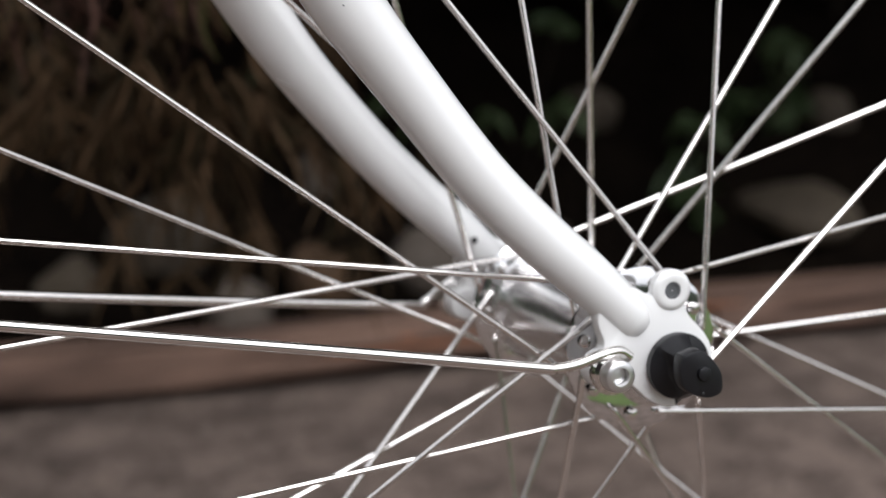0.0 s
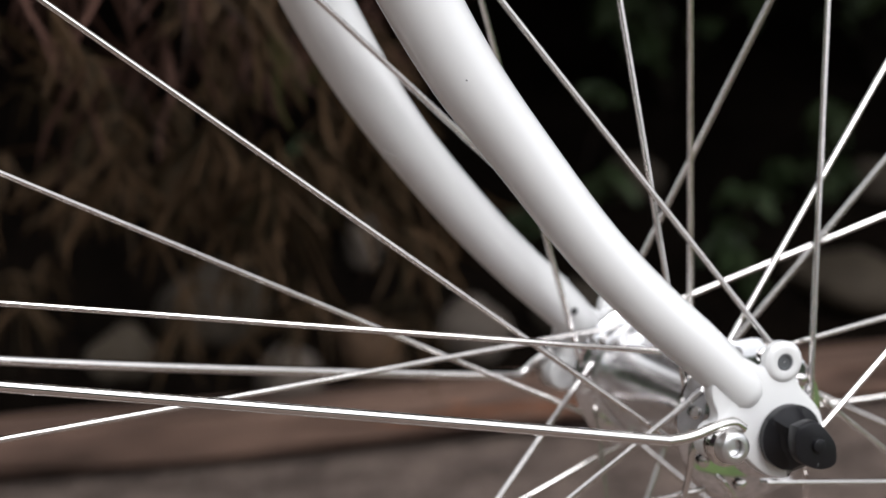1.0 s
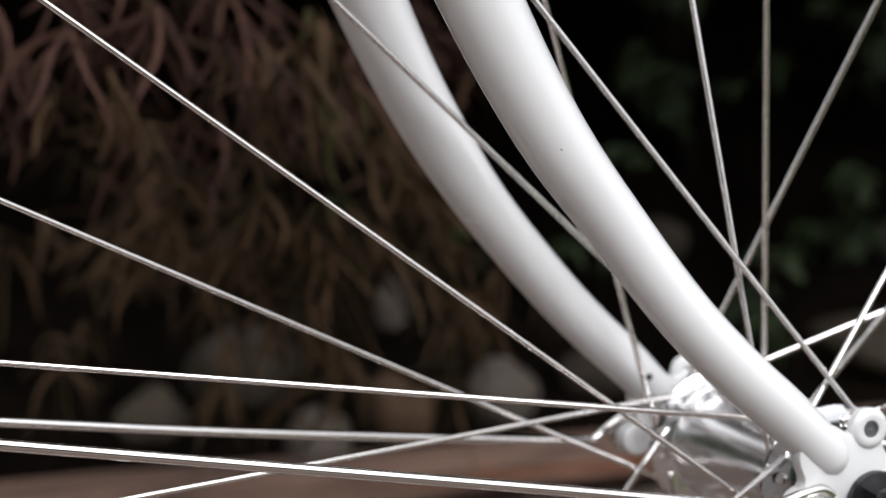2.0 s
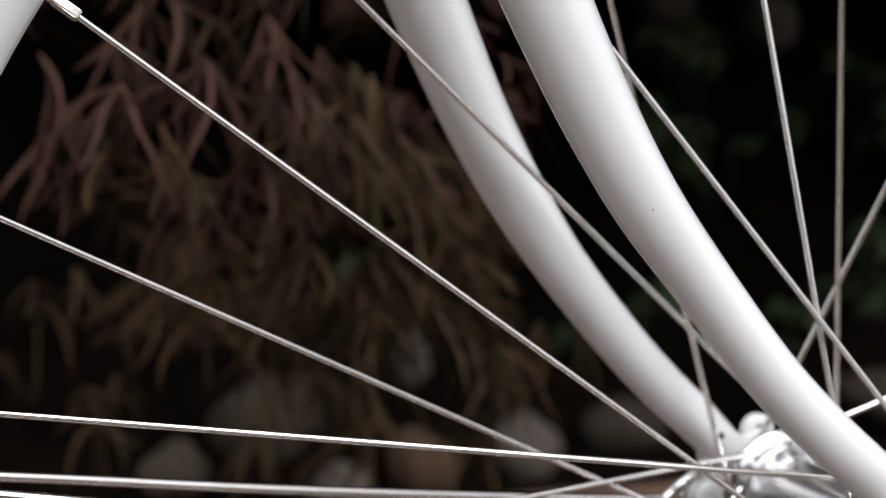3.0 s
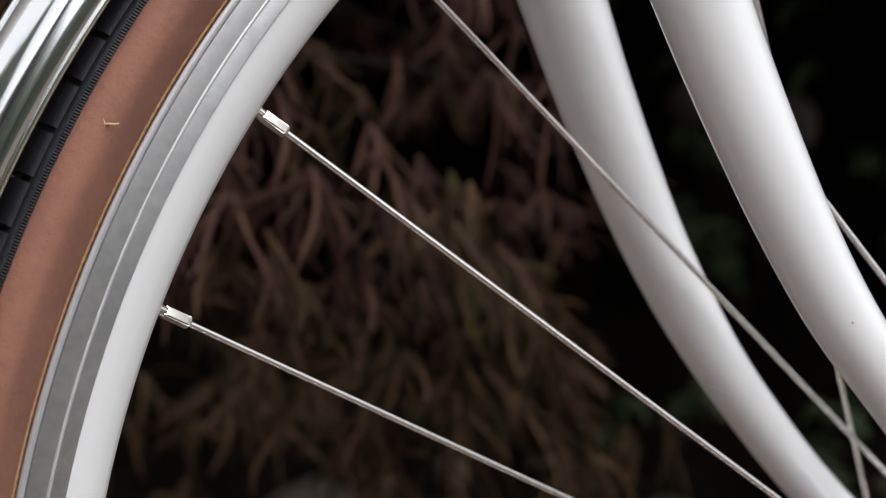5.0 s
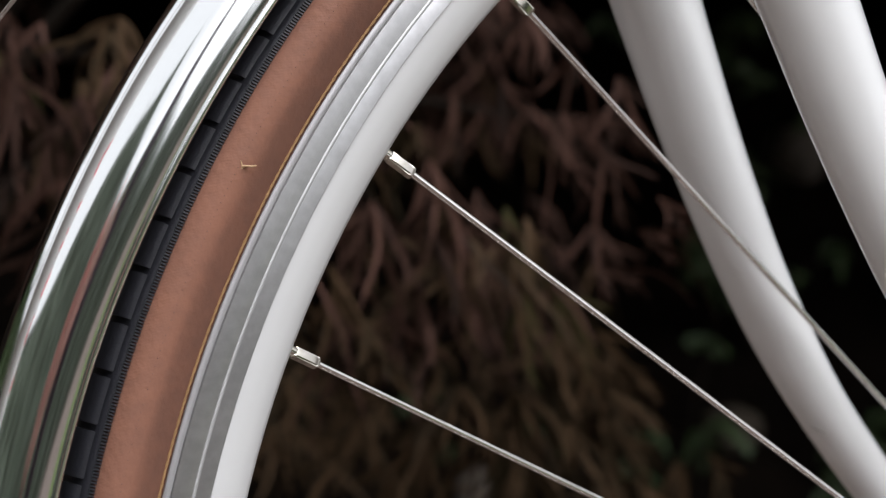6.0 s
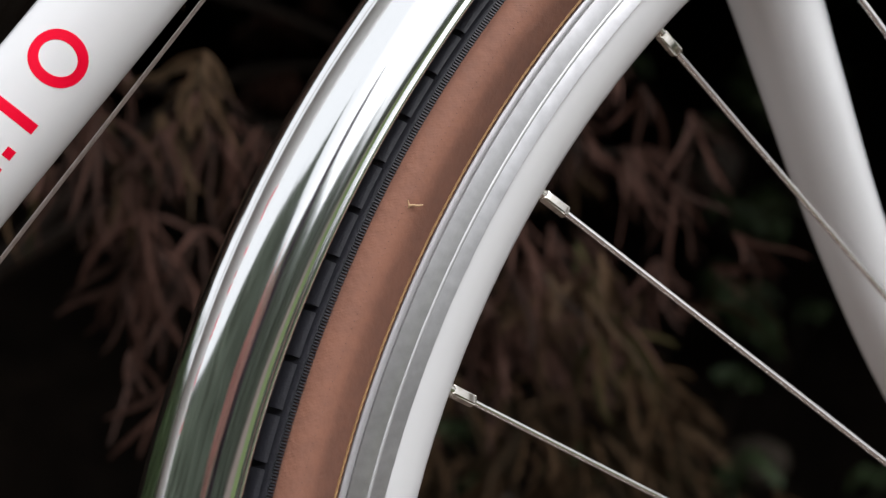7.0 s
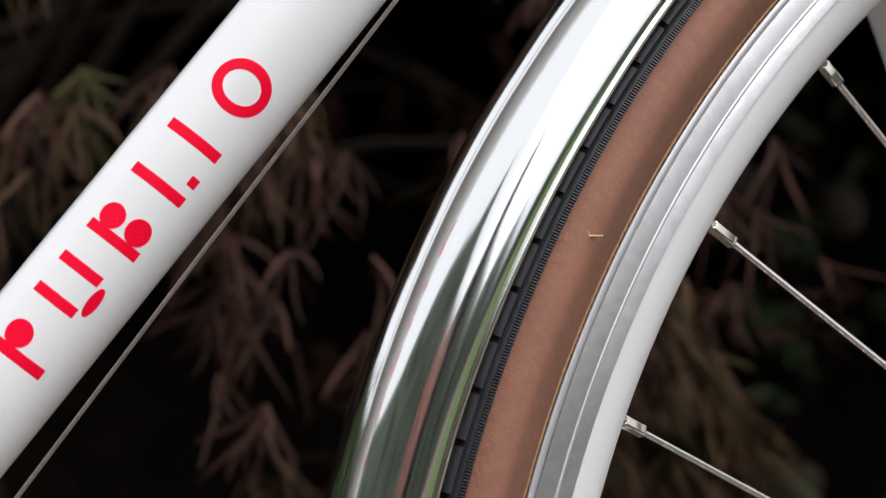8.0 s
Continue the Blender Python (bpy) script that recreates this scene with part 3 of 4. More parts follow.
gb = revolve(outer + inner[::-1], 150, G0, G1)
for v in gb.verts:
    d = Vector((v.co.x, 0, v.co.z - AXLE[2]))
    v.co += d.normalized() * spring(math.degrees(math.atan2(d.z, d.x)) % 360)
guard = part("mudguard", gb, CHROME, bicycle, "polished chrome front mudguard")
for s in (-1, 1):
    part("rolled_edge", tube([on_wheel(0.3483 + spring(G0 + (G1 - G0) * k / 120), s * 0.0194, G0 + (G1 - G0) * k / 120) for k in range(121)], 0.0010, 10), CHROME, guard)
    far = [(-0.0270, 0.3500, 0.0622), (-0.0330, 0.3462, 0.0624), (-0.0400, 0.3466, 0.0617), (-0.1038, 0.3579, 0.0546), (-0.1757, 0.3716, 0.0462), (-0.2579, 0.3882, 0.0367), (-0.3450, 0.4040, 0.0262)]
    near = [(-0.0270, 0.3526, 0.0620), (-0.0335, 0.3513, 0.0622), (-0.0400, 0.3510, 0.0620), (-0.0470, 0.3522, 0.0613), (-0.1000, 0.3634, 0.0551), (-0.2307, 0.3903, 0.0399), (-0.3440, 0.4136, 0.0262)]
    run = [(BOLT[0] + 0.0050, s * 0.0612, BOLT[1] + 0.0042), (BOLT[0] + 0.0014, s * 0.0616, BOLT[1] + 0.0066)] + [(x, s * y, z) for x, z, y in (near if s < 0 else far)]
    stay = part("stay", tube(smooth_path(run, 6), 0.00162, 14), STEEL, guard, "bent stainless wire stay")
    part("stay_bracket", slab([(-0.338, 0.400), (-0.338, 0.4185), (-0.352, 0.4215), (-0.352, 0.403)], s * 0.0186, s * 0.0268, 0.0006), STEEL, guard)
    bx, bz = BOLT
    part("washer", revolve([(s * 0.0568, 0.0026), (s * 0.0568, 0.0058), (s * 0.0578, 0.0058), (s * 0.0578, 0.0026)], 30, centre=Vector((bx, 0, bz))), STEEL, stay)
    part("stay_eye", revolve([(s * (0.0600 + 0.0016 * math.cos(k)), 0.0050 + 0.0015 * math.sin(k)) for k in (0, 0.9, 1.8, 2.7, 3.6, 4.5, 5.4)], 30, 60, 330, centre=Vector((bx, 0, bz))), STEEL, stay)
    bolt = part("socket_bolt", revolve([(s * 0.0585, 0.0002), (s * 0.0585, 0.0046), (s * 0.0640, 0.0047), (s * 0.0652, 0.0044), (s * 0.0657, 0.0037), (s * 0.0657, 0.0026), (s * 0.0630, 0.0025), (s * 0.0630, 0.0002)],
                                       36, closed=False, centre=Vector((bx, 0, bz))), BOLTM, stay, "chrome hex socket bolt")
    part("hex_socket", slab([(bx + 0.0024 * math.cos(radians(60 * k + 12)), bz + 0.0024 * math.sin(radians(60 * k + 12))) for k in range(6)], s * 0.0636, s * 0.0632, 0.0001), BOLTM, bolt)

# down tube with red marks and a cable under it
TA = Vector((-0.3896, 0.0287, 0.5287))
TU = Vector((0.6514, -0.1276, 0.7479)).normalized()
TN = Vector((-0.731, 0.0, 0.682))
TN = (TN - TU * TN.dot(TU)).normalized()
TB = TU.cross(TN)
TB = TB if TB.y < 0 else -TB
TUBE_R = 0.0146
down_tube = part("down_tube", tube([TA + TU * s for s in (-0.42, -0.2, -0.08, 0.0, 0.08, 0.16, 0.27)], TUBE_R, 48), WHITE, bicycle, "glossy white frame down tube with red marks")
part("head_tube", tube([(-0.1960, 0.0, 0.752), (-0.2350, 0.0, 0.872)], 0.018, 32), WHITE, bicycle)


def mark(s0, s1, a0, a1):
    """A bar of red film on the tube, from s0 to s1 along it and a0 to a1 degrees round it."""
    bm = bmesh.new()
    n = 8
    rows = []
    for i in range(n + 1):
        a = radians(a0 + (a1 - a0) * i / n)
        w = TB * math.cos(a) + TN * math.sin(a)
        rows.append([bm.verts.new(TA + TU * s + w * r) for s in (s0, s1) for r in (TUBE_R - 0.0002, TUBE_R + 0.00008)])
    for p, q in zip(rows, rows[1:]):
        for f in ((0, 1), (1, 3), (3, 2), (2, 0)):
            bm.faces.new((p[f[0]], p[f[1]], q[f[1]], q[f[0]]))
    bm.faces.new((rows[0][0], rows[0][1], rows[0][3], rows[0][2]))
    bm.faces.new((rows[-1][2], rows[-1][3], rows[-1][1], rows[-1][0]))
    part("red_mark", bm, RED, down_tube, "red bar printed on the white tube")


def band(s, a, along, round_by, wide):
    """A closed ring of red film on the tube, centred s along it and a degrees round it."""
    bm = bmesh.new()
    loops = []
    for r, k_in in ((TUBE_R - 0.0002, 0.0), (TUBE_R + 0.00008, 0.0), (TUBE_R + 0.00008, 1.0), (TUBE_R - 0.0002, 1.0)):
        ring = []
        for k in range(40):
            w = 2 * math.pi * k / 40
            b = radians(a + (round_by - k_in * wide / TUBE_R * 57.3) * math.sin(w))
            ring.append(bm.verts.new(TA + TU * (s + (along - k_in * wide) * math.cos(w)) + (TB * math.cos(b) + TN * math.sin(b)) * r))
        loops.append(ring)
    for p, q in zip(loops, loops[1:]):
        for k in range(40):
            bm.faces.new((p[k], p[(k + 1) % 40], q[(k + 1) % 40], q[k]))
    part("red_mark", bm, RED, down_tube, "red ring printed on the white tube")


def dot(s, a, along, round_by):
    """A round spot of red film on the tube, centred s along it and a degrees round it."""
    bm = bmesh.new()
    rims = []
    for r in (TUBE_R - 0.0002, TUBE_R + 0.00008):
        ring = []
        for k in range(28):
            w = 2 * math.pi * k / 28
            b = radians(a + round_by * math.sin(w))
            ring.append(bm.verts.new(TA + TU * (s + along * math.cos(w)) + (TB * math.cos(b) + TN * math.sin(b)) * r))
        rims.append(ring)
    low, high = rims
    b = radians(a)
    mid = bm.verts.new(TA + TU * s + (TB * math.cos(b) + TN * math.sin(b)) * (TUBE_R + 0.00010))
    for k in range(28):
        bm.faces.new((low[k], low[(k + 1) % 28], high[(k + 1) % 28], high[k]))
        bm.faces.new((high[k], high[(k + 1) % 28], mid))
    part("red_mark", bm, RED, down_tube, "red spot printed on the white tube")


for s0, s1, a0, a1 in ((-0.0446, -0.0417, -17, 43), (-0.0280, -0.0252, -4, 44), (-0.0184, -0.0156, -4, 44), (-0.0081, -0.0053, -17, 43),
                       (0.0093, 0.0122, -18, 44), (0.0150, 0.0177, -18, -8), (0.0234, 0.0263, -18, 44)):
    mark(s0, s1, a0, a1)
for s0, a0, along, round_by in ((-0.0384, 26, 0.0036, 14), (-0.0218, -11, 0.0042, 6), (-0.0022, 28, 0.0034, 13), (-0.0018, -2, 0.0036, 13)):
    dot(s0, a0, along, round_by)
band(0.0424, 9, 0.0072, 31, 0.0028)
part("cable", tube([(-0.2750, 0.0197, 0.6338), (-0.3156, 0.0266, 0.5853), (-0.3698, 0.0358, 0.5206), (-0.4196, 0.0442, 0.4602), (-0.62, 0.078, 0.217)], 0.00062, 8), CABLE, bicycle, "bare steel cable under the down tube")

# ---- ground ----


def sheet(name, x0, x1, y0, y1, nx, ny, height, material, label, kind="structure"):
    bm = bmesh.new()
    grid = [[bm.verts.new((x0 + (x1 - x0) * i / nx, y0 + (y1 - y0) * j / ny, height(x0 + (x1 - x0) * i / nx, y0 + (y1 - y0) * j / ny))) for i in range(nx + 1)] for j in range(ny + 1)]
    for j in range(ny):
        for i in range(nx):
            bm.faces.new((grid[j][i], grid[j][i + 1], grid[j + 1][i + 1], grid[j + 1][i]))
    return tagged(part(name, bm, material), label, name.replace("_", " "), kind=kind)


def edge_y(x):
    return 0.966 - 0.184 * x


def bank(x, y):
    return 0.030 + max(0.0, y - edge_y(x) - 0.06) * 0.45


ground = sheet("ground", -400, 400, -400, 400, 2, 2, lambda x, y: 0.0, ASPHALT, "worn grey-brown asphalt ground")
bm = bmesh.new()
bm.faces.new([bm.verts.new((x, y, 0.006)) for x, y in ((0.10, -0.84), (1.4, -2.5), (6.0, -6.5), (14.0, -6.5), (14.0, -0.95))])
tagged(part("lawn", bm, LAWN), "green grass verge beside the asphalt", "lawn", kind="structure")


def bed_height(x, y):
    return bank(x, y) + 0.012 * noise.noise(Vector((x * 9, y * 9, 0))) + 0.006 * noise.noise(Vector((x * 31, y * 31, 3)))


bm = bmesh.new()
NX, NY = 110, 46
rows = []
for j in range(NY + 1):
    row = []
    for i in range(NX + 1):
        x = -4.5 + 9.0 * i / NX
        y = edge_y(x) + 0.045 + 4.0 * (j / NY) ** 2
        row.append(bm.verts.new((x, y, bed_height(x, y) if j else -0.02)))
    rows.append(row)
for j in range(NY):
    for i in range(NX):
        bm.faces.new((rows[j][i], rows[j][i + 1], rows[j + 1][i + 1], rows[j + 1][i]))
tagged(part("planting_bed", bm, SOIL), "bark soil bank rising behind the timber edging, blackened for shade", "soil bed", kind="structure")


# pale grit lying loose on the asphalt
rng = random.Random(23)
bm = bmesh.new()
for k in range(170):
    x, y, r = rng.uniform(-0.5, 1.1), rng.uniform(0.1, 0.92), rng.uniform(0.0015, 0.0048)
    spot = Matrix.Translation((x, y, r * 0.5)) @ Matrix.Rotation(rng.uniform(0, 6.28), 4, "Z") @ Matrix.Diagonal((1.0, rng.uniform(0.6, 1.0), 0.6, 1.0))
    bmesh.ops.create_icosphere(bm, subdivisions=1, radius=r, matrix=spot)
tagged(part("grit", bm, GRIT, ground, "pale loose grit"), kind="stuff")


# weathered timber edging
def timber(x0, x1, lift):
    bm = bmesh.new()
    n, ring = 70, 14
    rings = []
    for i in range(n + 1):
        x = x0 + (x1 - x0) * i / n
        pts = []
        for k in range(ring):
            a = 2 * math.pi * k / ring
            sx, sz = math.cos(a), math.sin(a)
            py = math.copysign(abs(sx) ** 0.45, sx) * 0.036
            pz = math.copysign(abs(sz) ** 0.45, sz) * 0.022
            wob = 1 + 0.16 * noise.noise(Vector((x * 3.2, sx * 1.3, sz * 1.3))) + 0.05 * noise.noise(Vector((x * 14, sx * 4, sz * 4)))
            y = edge_y(x) + 0.019 + py * wob
            z = max(0.0005, 0.0225 + lift + pz * wob)
            if sz < -0.3 and sx < 0.5:
                z += max(0.0, 0.004 + 0.014 * noise.noise(Vector((x * 2.6, 3.0, 0.5))))
            pts.append(bm.verts.new((x, y, z)))
        rings.append(pts)
    for a, b in zip(rings, rings[1:]):
        for k in range(ring):
            bm.faces.new((a[k], a[(k + 1) % ring], b[(k + 1) % ring], b[k]))
    bm.faces.new(rings[0][::-1])
    bm.faces.new(rings[-1])
    ob = thing("landscape_timber", "weathered reddish timber edging lying on the asphalt", "timber", "timber edging")
    part("beam", bm, TIMBER, ob)
    # long splinters that the weather has lifted from its face
    r = random.Random(int(x0 * 10))
    for k in range(16):
        a = x0 + (x1 - x0) * r.random() * 0.9 if k > 2 else 0.19 + 0.09 * k + (x0 > 0) * 1.2
        long, z = r.uniform(0.10, 0.30), r.uniform(0.016, 0.040)
        keys = [Vector((a + long * q, edge_y(a + long * q) + 0.019 - 0.0350 + 0.002 * noise.noise(Vector((a, q * 3, k))), z + 0.004 * noise.noise(Vector((q * 2, a, k))))) for q in (0, 0.25, 0.5, 0.75, 1)]
        fresh = 0.15 < a < 0.45
        part("splinter", tube(keys, [0.0006, 0.0030, 0.0036, 0.0026, 0.0005], 6), REDWOOD if fresh else TIMBER, ob, "orange-red torn edge of the wood" if fresh else "")


timber(-1.9, 0.52, 0.0)
timber(0.524, 2.4, 0.0)


# stones on the bank
def stone(x, y, w, h, material, label, seed):
    """One rounded stone of width w and height h that sits in the soil at (x, y)."""
    bm = bmesh.new()
    bmesh.ops.create_icosphere(bm, subdivisions=3, radius=1.0)
    for v in bm.verts:
        d = v.co.normalized()
        r = 1 + 0.26 * noise.noise(d * 1.1 + Vector((seed * 7.3, 0, 0))) + 0.09 * noise.noise(d * 3.1 + Vector((0, seed * 5.1, 0)))
        v.co = Vector((d.x * r * w * 0.5, d.y * r * w * 0.42, d.z * r * h * 0.55))
    ob = tagged(part("stone", bm, material), label, "stone", "stones on the bank")
    ob.matrix_world = pose(x, y, bank(x, y) + h * 0.30 - 0.010, 0, 6 * math.sin(seed), seed * 41)


GREY_S, TAN_S, PALE_S = "rounded grey-brown stone half set in the soil", "rounded orange-tan stone half set in the soil", "pale grey rounded stone half set in the soil"
for i, (x, y, w, h, kind_of) in enumerate((
        (0.004, 1.090, 0.070, 0.050, 0), (0.133, 1.012, 0.068, 0.062, 2),
        (0.212, 1.020, 0.068, 0.072, 1), (0.312, 1.018, 0.070, 0.062, 2), (0.095, 1.115, 0.110, 0.078, 0), (0.256, 1.160, 0.040, 0.060, 2), (0.690, 0.985, 0.122, 0.050, 0),
        (0.800, 1.110, 0.060, 0.045, 0), (0.420, 1.030, 0.080, 0.045, 0), (0.838, 1.727, 0.085, 0.075, 2), (0.942, 1.642, 0.090, 0.080, 2),
        (0.560, 1.182, 0.060, 0.050, 0), (0.860, 0.930, 0.080, 0.050, 0))):
    stone(x, y, w, h, (STONE, STONE_TAN, STONE_PALE)[kind_of], (GREY_S, TAN_S, PALE_S)[kind_of], i + 1)


# laceleaf maple: drooping fans of narrow lobes
def leaf_into(verts, faces, place, out, size, rng, lobes=7, width=0.026, droop=0.5, fan=1.1):
    """One dissected leaf: narrow curved lobes that fan out from its stalk and hang."""
    side = out.cross(Vector((0, 0, 1)))
    side = side.normalized() if side.length > 1e-4 else Vector((1, 0, 0))
    for k in range(lobes):
        f = (k / (lobes - 1) - 0.5) * 2
        ang = f * fan + rng.uniform(-0.2, 0.2)
        d = (out * math.cos(ang) + side * math.sin(ang)).normalized()
        length = size * (1.0 - 0.35 * abs(f)) * rng.uniform(0.7, 1.2)
        bend = Vector((rng.uniform(-0.26, 0.26), rng.uniform(-0.2, 0.2), rng.uniform(-0.14, 0.14)))
        curl, phase = rng.uniform(0.12, 0.34), rng.uniform(0, 6.28)
        flat = d.cross(Vector((rng.uniform(-1, 1), 1, rng.uniform(-0.6, 1))))
        flat = flat.normalized() if flat.length > 1e-4 else side
        p, n = place.copy(), 6
        start = len(verts)
        for j in range(n + 1):
            t = j / n
            wd = size * width * (0.45 + 1.5 * t) * (1 - t) ** 0.75 + 0.0003
            verts.append(p + flat * wd)
            verts.append(p - flat * wd + Vector((0, 0, wd * 0.4)))
            d = (d + bend + flat * curl * math.sin(phase + 4.2 * t) + Vector((0, 0, -0.30 * droop))).normalized()
            p = p + d * (length / n)
        for j in range(n):
            a = start + 2 * j
            faces.append((a, a + 1, a + 3, a + 2))


def raw_part(name, verts, faces, material, parent, label=""):
    me = bpy.data.meshes.new(name)
    me.from_pydata([tuple(v) for v in verts], [], faces)
    me.materials.append(material)
    me.shade_smooth()
    return part(name, me, None, parent, label)


rng = random.Random(11)
maple = thing("laceleaf_maple", "low weeping maple with dissected reddish-brown leaves", "tree")
ROOT = Vector((-0.30, 1.12, bank(-0.30, 1.12) - 0.02))
CENTRE, RAD = Vector((-0.22, 0.95, 0.56)), Vector((0.42, 0.55, 0.36))
part("trunk", tube(smooth_path([ROOT, ROOT + Vector((0.02, -0.02, 0.18)), ROOT + Vector((-0.03, -0.04, 0.40)), ROOT + Vector((0.0, -0.08, 0.60))], 6), [0.030 - 0.0008 * k for k in range(19)], 12), BARK, maple, "grey-brown twisted trunk")


def dome(d, k=2.5):
    """How far the crown reaches from its centre in the direction d: a boxy dome."""
    return 1.0 / (abs(d.x / RAD.x) ** k + abs(d.y / RAD.y) ** k + abs(d.z / RAD.z) ** k) ** (1 / k)


for k in range(26):
    a, e = rng.uniform(0, 2 * math.pi), rng.uniform(-0.35, 0.9)
    d = Vector((math.cos(a) * math.cos(e), math.sin(a) * math.cos(e), math.sin(e)))
    end = CENTRE + d * dome(d) * 0.9
    base = ROOT + Vector((0, -0.06, rng.uniform(0.3, 0.58)))
    mid = (base + end) / 2 + Vector((rng.uniform(-0.06, 0.06), rng.uniform(-0.06, 0.06), 0.08))
    part("limb", tube(smooth_path([base, mid, end], 6), [0.008 - 0.0005 * j for j in range(13)], 6), BARK, maple)
# sprays: a twig end carries several leaves that hang one over the other
crowns = {"red": ([], []), "olive": ([], []), "young": ([], [])}


def spray(spot, hang, kind_of, n, small, large):
    for q in range(n):
        p = spot + Vector((rng.gauss(0, 0.014), rng.gauss(0, 0.012), -0.010 * q + rng.gauss(0, 0.008)))
        out = (hang + Vector((rng.uniform(-0.35, 0.35), rng.uniform(-0.3, 0.3), rng.uniform(-0.25, 0.25)))).normalized()
        leaf_into(*crowns[kind_of], p, out, rng.uniform(small, large), rng, lobes=rng.choice((5, 6, 7)), width=0.030, droop=0.85, fan=0.95)


# the twig ends that stand out in front: across, up, and the way they hang (0 is level, 90 straight down)
for x, z, hang in ((-0.18, 0.46, 90), (-0.16, 0.49, 60), (-0.13, 0.49, 95), (-0.09, 0.50, 80), (-0.06, 0.48, 60), (-0.08, 0.46, 20), (-0.09, 0.43, 100), (-0.04, 0.47, 70),
                   (-0.02, 0.46, 60), (-0.14, 0.45, 80), (-0.07, 0.36, 110), (-0.03, 0.35, 80), (0.00, 0.34, 60), (0.02, 0.35, 40), (-0.03, 0.37, 90), (-0.24, 0.56, 110),
                   (-0.21, 0.55, 90), (-0.26, 0.52, 110), (-0.24, 0.48, 100), (0.00, 0.44, 65), (0.02, 0.47, 5), (0.01, 0.39, 80), (0.02, 0.54, 70),
                   (-0.05, 0.39, 90), (-0.30, 0.575, 80), (-0.12, 0.55, 90), (-0.03, 0.55, 75), (-0.01, 0.375, 55), (0.02, 0.372, 40),
                   (0.05, 0.360, 50), (0.06, 0.385, 30), (-0.05, 0.385, 100), (0.07, 0.335, 70), (0.04, 0.405, 55),
                   (-0.27, 0.575, 95), (-0.31, 0.555, 100), (-0.28, 0.53, 90), (-0.33, 0.52, 95), (-0.25, 0.545, 80), (-0.35, 0.56, 85), (-0.02, 0.345, 80), (0.03, 0.35, 60), (-0.26, 0.44, 95)):
    a = radians(hang)
    kind_of = "young" if (x, z) in ((-0.02, 0.46), (-0.30, 0.575)) else "olive" if z < 0.41 or (x, z) in ((-0.04, 0.47), (-0.14, 0.45), (-0.08, 0.46), (-0.31, 0.555), (-0.33, 0.52), (-0.25, 0.545)) else "red"
    spray(Vector((x, 0.43 + (0.05 if z < 0.41 else 0.0) + 0.35 * max(0.0, -0.18 - x) + 0.02 * rng.gauss(0, 1), z)), Vector((math.cos(a), -0.25, -math.sin(a))), kind_of, 4, 0.042, 0.070)
# the rest of the dome, sparser and further in
for i in range(520):
    d = Vector((rng.gauss(0, 1), rng.gauss(0, 1) - 0.3, rng.gauss(0, 0.8))).normalized()
    if noise.noise(d * 6.5 + Vector((3, 1, 8))) < 0.0:
        continue
    spot = CENTRE + d * dome(d) * (1 + 0.10 * noise.noise(d * 3.1)) * rng.choice((0.97, 0.92, 0.86, 0.78))
    if spot.z < bank(spot.x, spot.y) + 0.09 or (spot.x < -0.30 and spot.z < 0.50) or (spot.x < -0.18 and spot.z < 0.56 and rng.random() < 0.6) or (spot.z < 0.45 - 0.9 * min(0.13, max(0.0, spot.x + 0.12)) and rng.random() < 0.96):
        continue
    hang = Vector((d.x * 0.5 + rng.uniform(-0.6, 0.6), d.y * 0.6 + rng.uniform(-0.3, 0.3), -0.65 + rng.uniform(-0.4, 0.4))).normalized()
    kind_of = "young" if rng.random() < 0.04 and spot.z > 0.55 else "olive" if spot.z + 0.05 * rng.gauss(0, 1) < 0.40 or rng.random() < 0.3 else "red"
    spray(spot, hang, kind_of, rng.choice((1, 2, 3)), 0.040, 0.066)
# dense top of the dome, added out of view to shade the bank
for i in range(420):
    a, k = rng.uniform(0, 2 * math.pi), rng.random() ** 0.5
    x, y = CENTRE.x + 1.05 * RAD.x * k * math.cos(a), CENTRE.y + 0.05 + 0.85 * RAD.y * k * math.sin(a)
    z = 0.92 - 0.16 * k * k + rng.uniform(-0.05, 0.03)
    spray(Vector((x, y, z)), Vector((math.cos(a) * 0.7, math.sin(a) * 0.7, -0.5)), "red" if rng.random() < 0.7 else "olive", 3, 0.06, 0.09)
tagged(raw_part("crown", *crowns["red"], LEAF_RED, maple, "crown of hanging dissected reddish leaves"), kind="stuff")
tagged(raw_part("low_foliage", *crowns["olive"], LEAF_OLIVE, maple, "low olive-brown hanging leaves"), kind="stuff")
tagged(raw_part("young_leaves", *crowns["young"], LEAF_YOUNG, maple, "olive-green young leaves"), kind="stuff")
# olive skirt that trails low and far back over the stones
verts, faces = [], []
for i in range(46):
    a, k = rng.uniform(0, 2 * math.pi), rng.random() ** 0.5
    p = Vector((0.02 + 0.24 * k * math.cos(a), 0.74 + 0.10 * rng.uniform(-1, 1), 0.30 + 0.13 * k * math.sin(a)))
    if p.z < bank(p.x, p.y) + 0.08 or noise.noise(p * 9 + Vector((4, 0, 0))) < -0.15:
        continue
    out = Vector((rng.uniform(-0.6, 0.6), -0.6 + rng.uniform(-0.4, 0.3), -0.5 + rng.uniform(-0.4, 0.3))).normalized()
    for q in range(2):
        leaf_into(verts, faces, p + Vector((rng.gauss(0, 0.015), rng.gauss(0, 0.01), -0.015 * q)), out, rng.uniform(0.045, 0.075), rng, lobes=rng.choice((5, 7)), width=0.028, droop=0.55, fan=1.1)
tagged(raw_part("skirt", verts, faces, LEAF_OLIVE, maple, "olive leaves trailing over the stones"), kind="stuff")


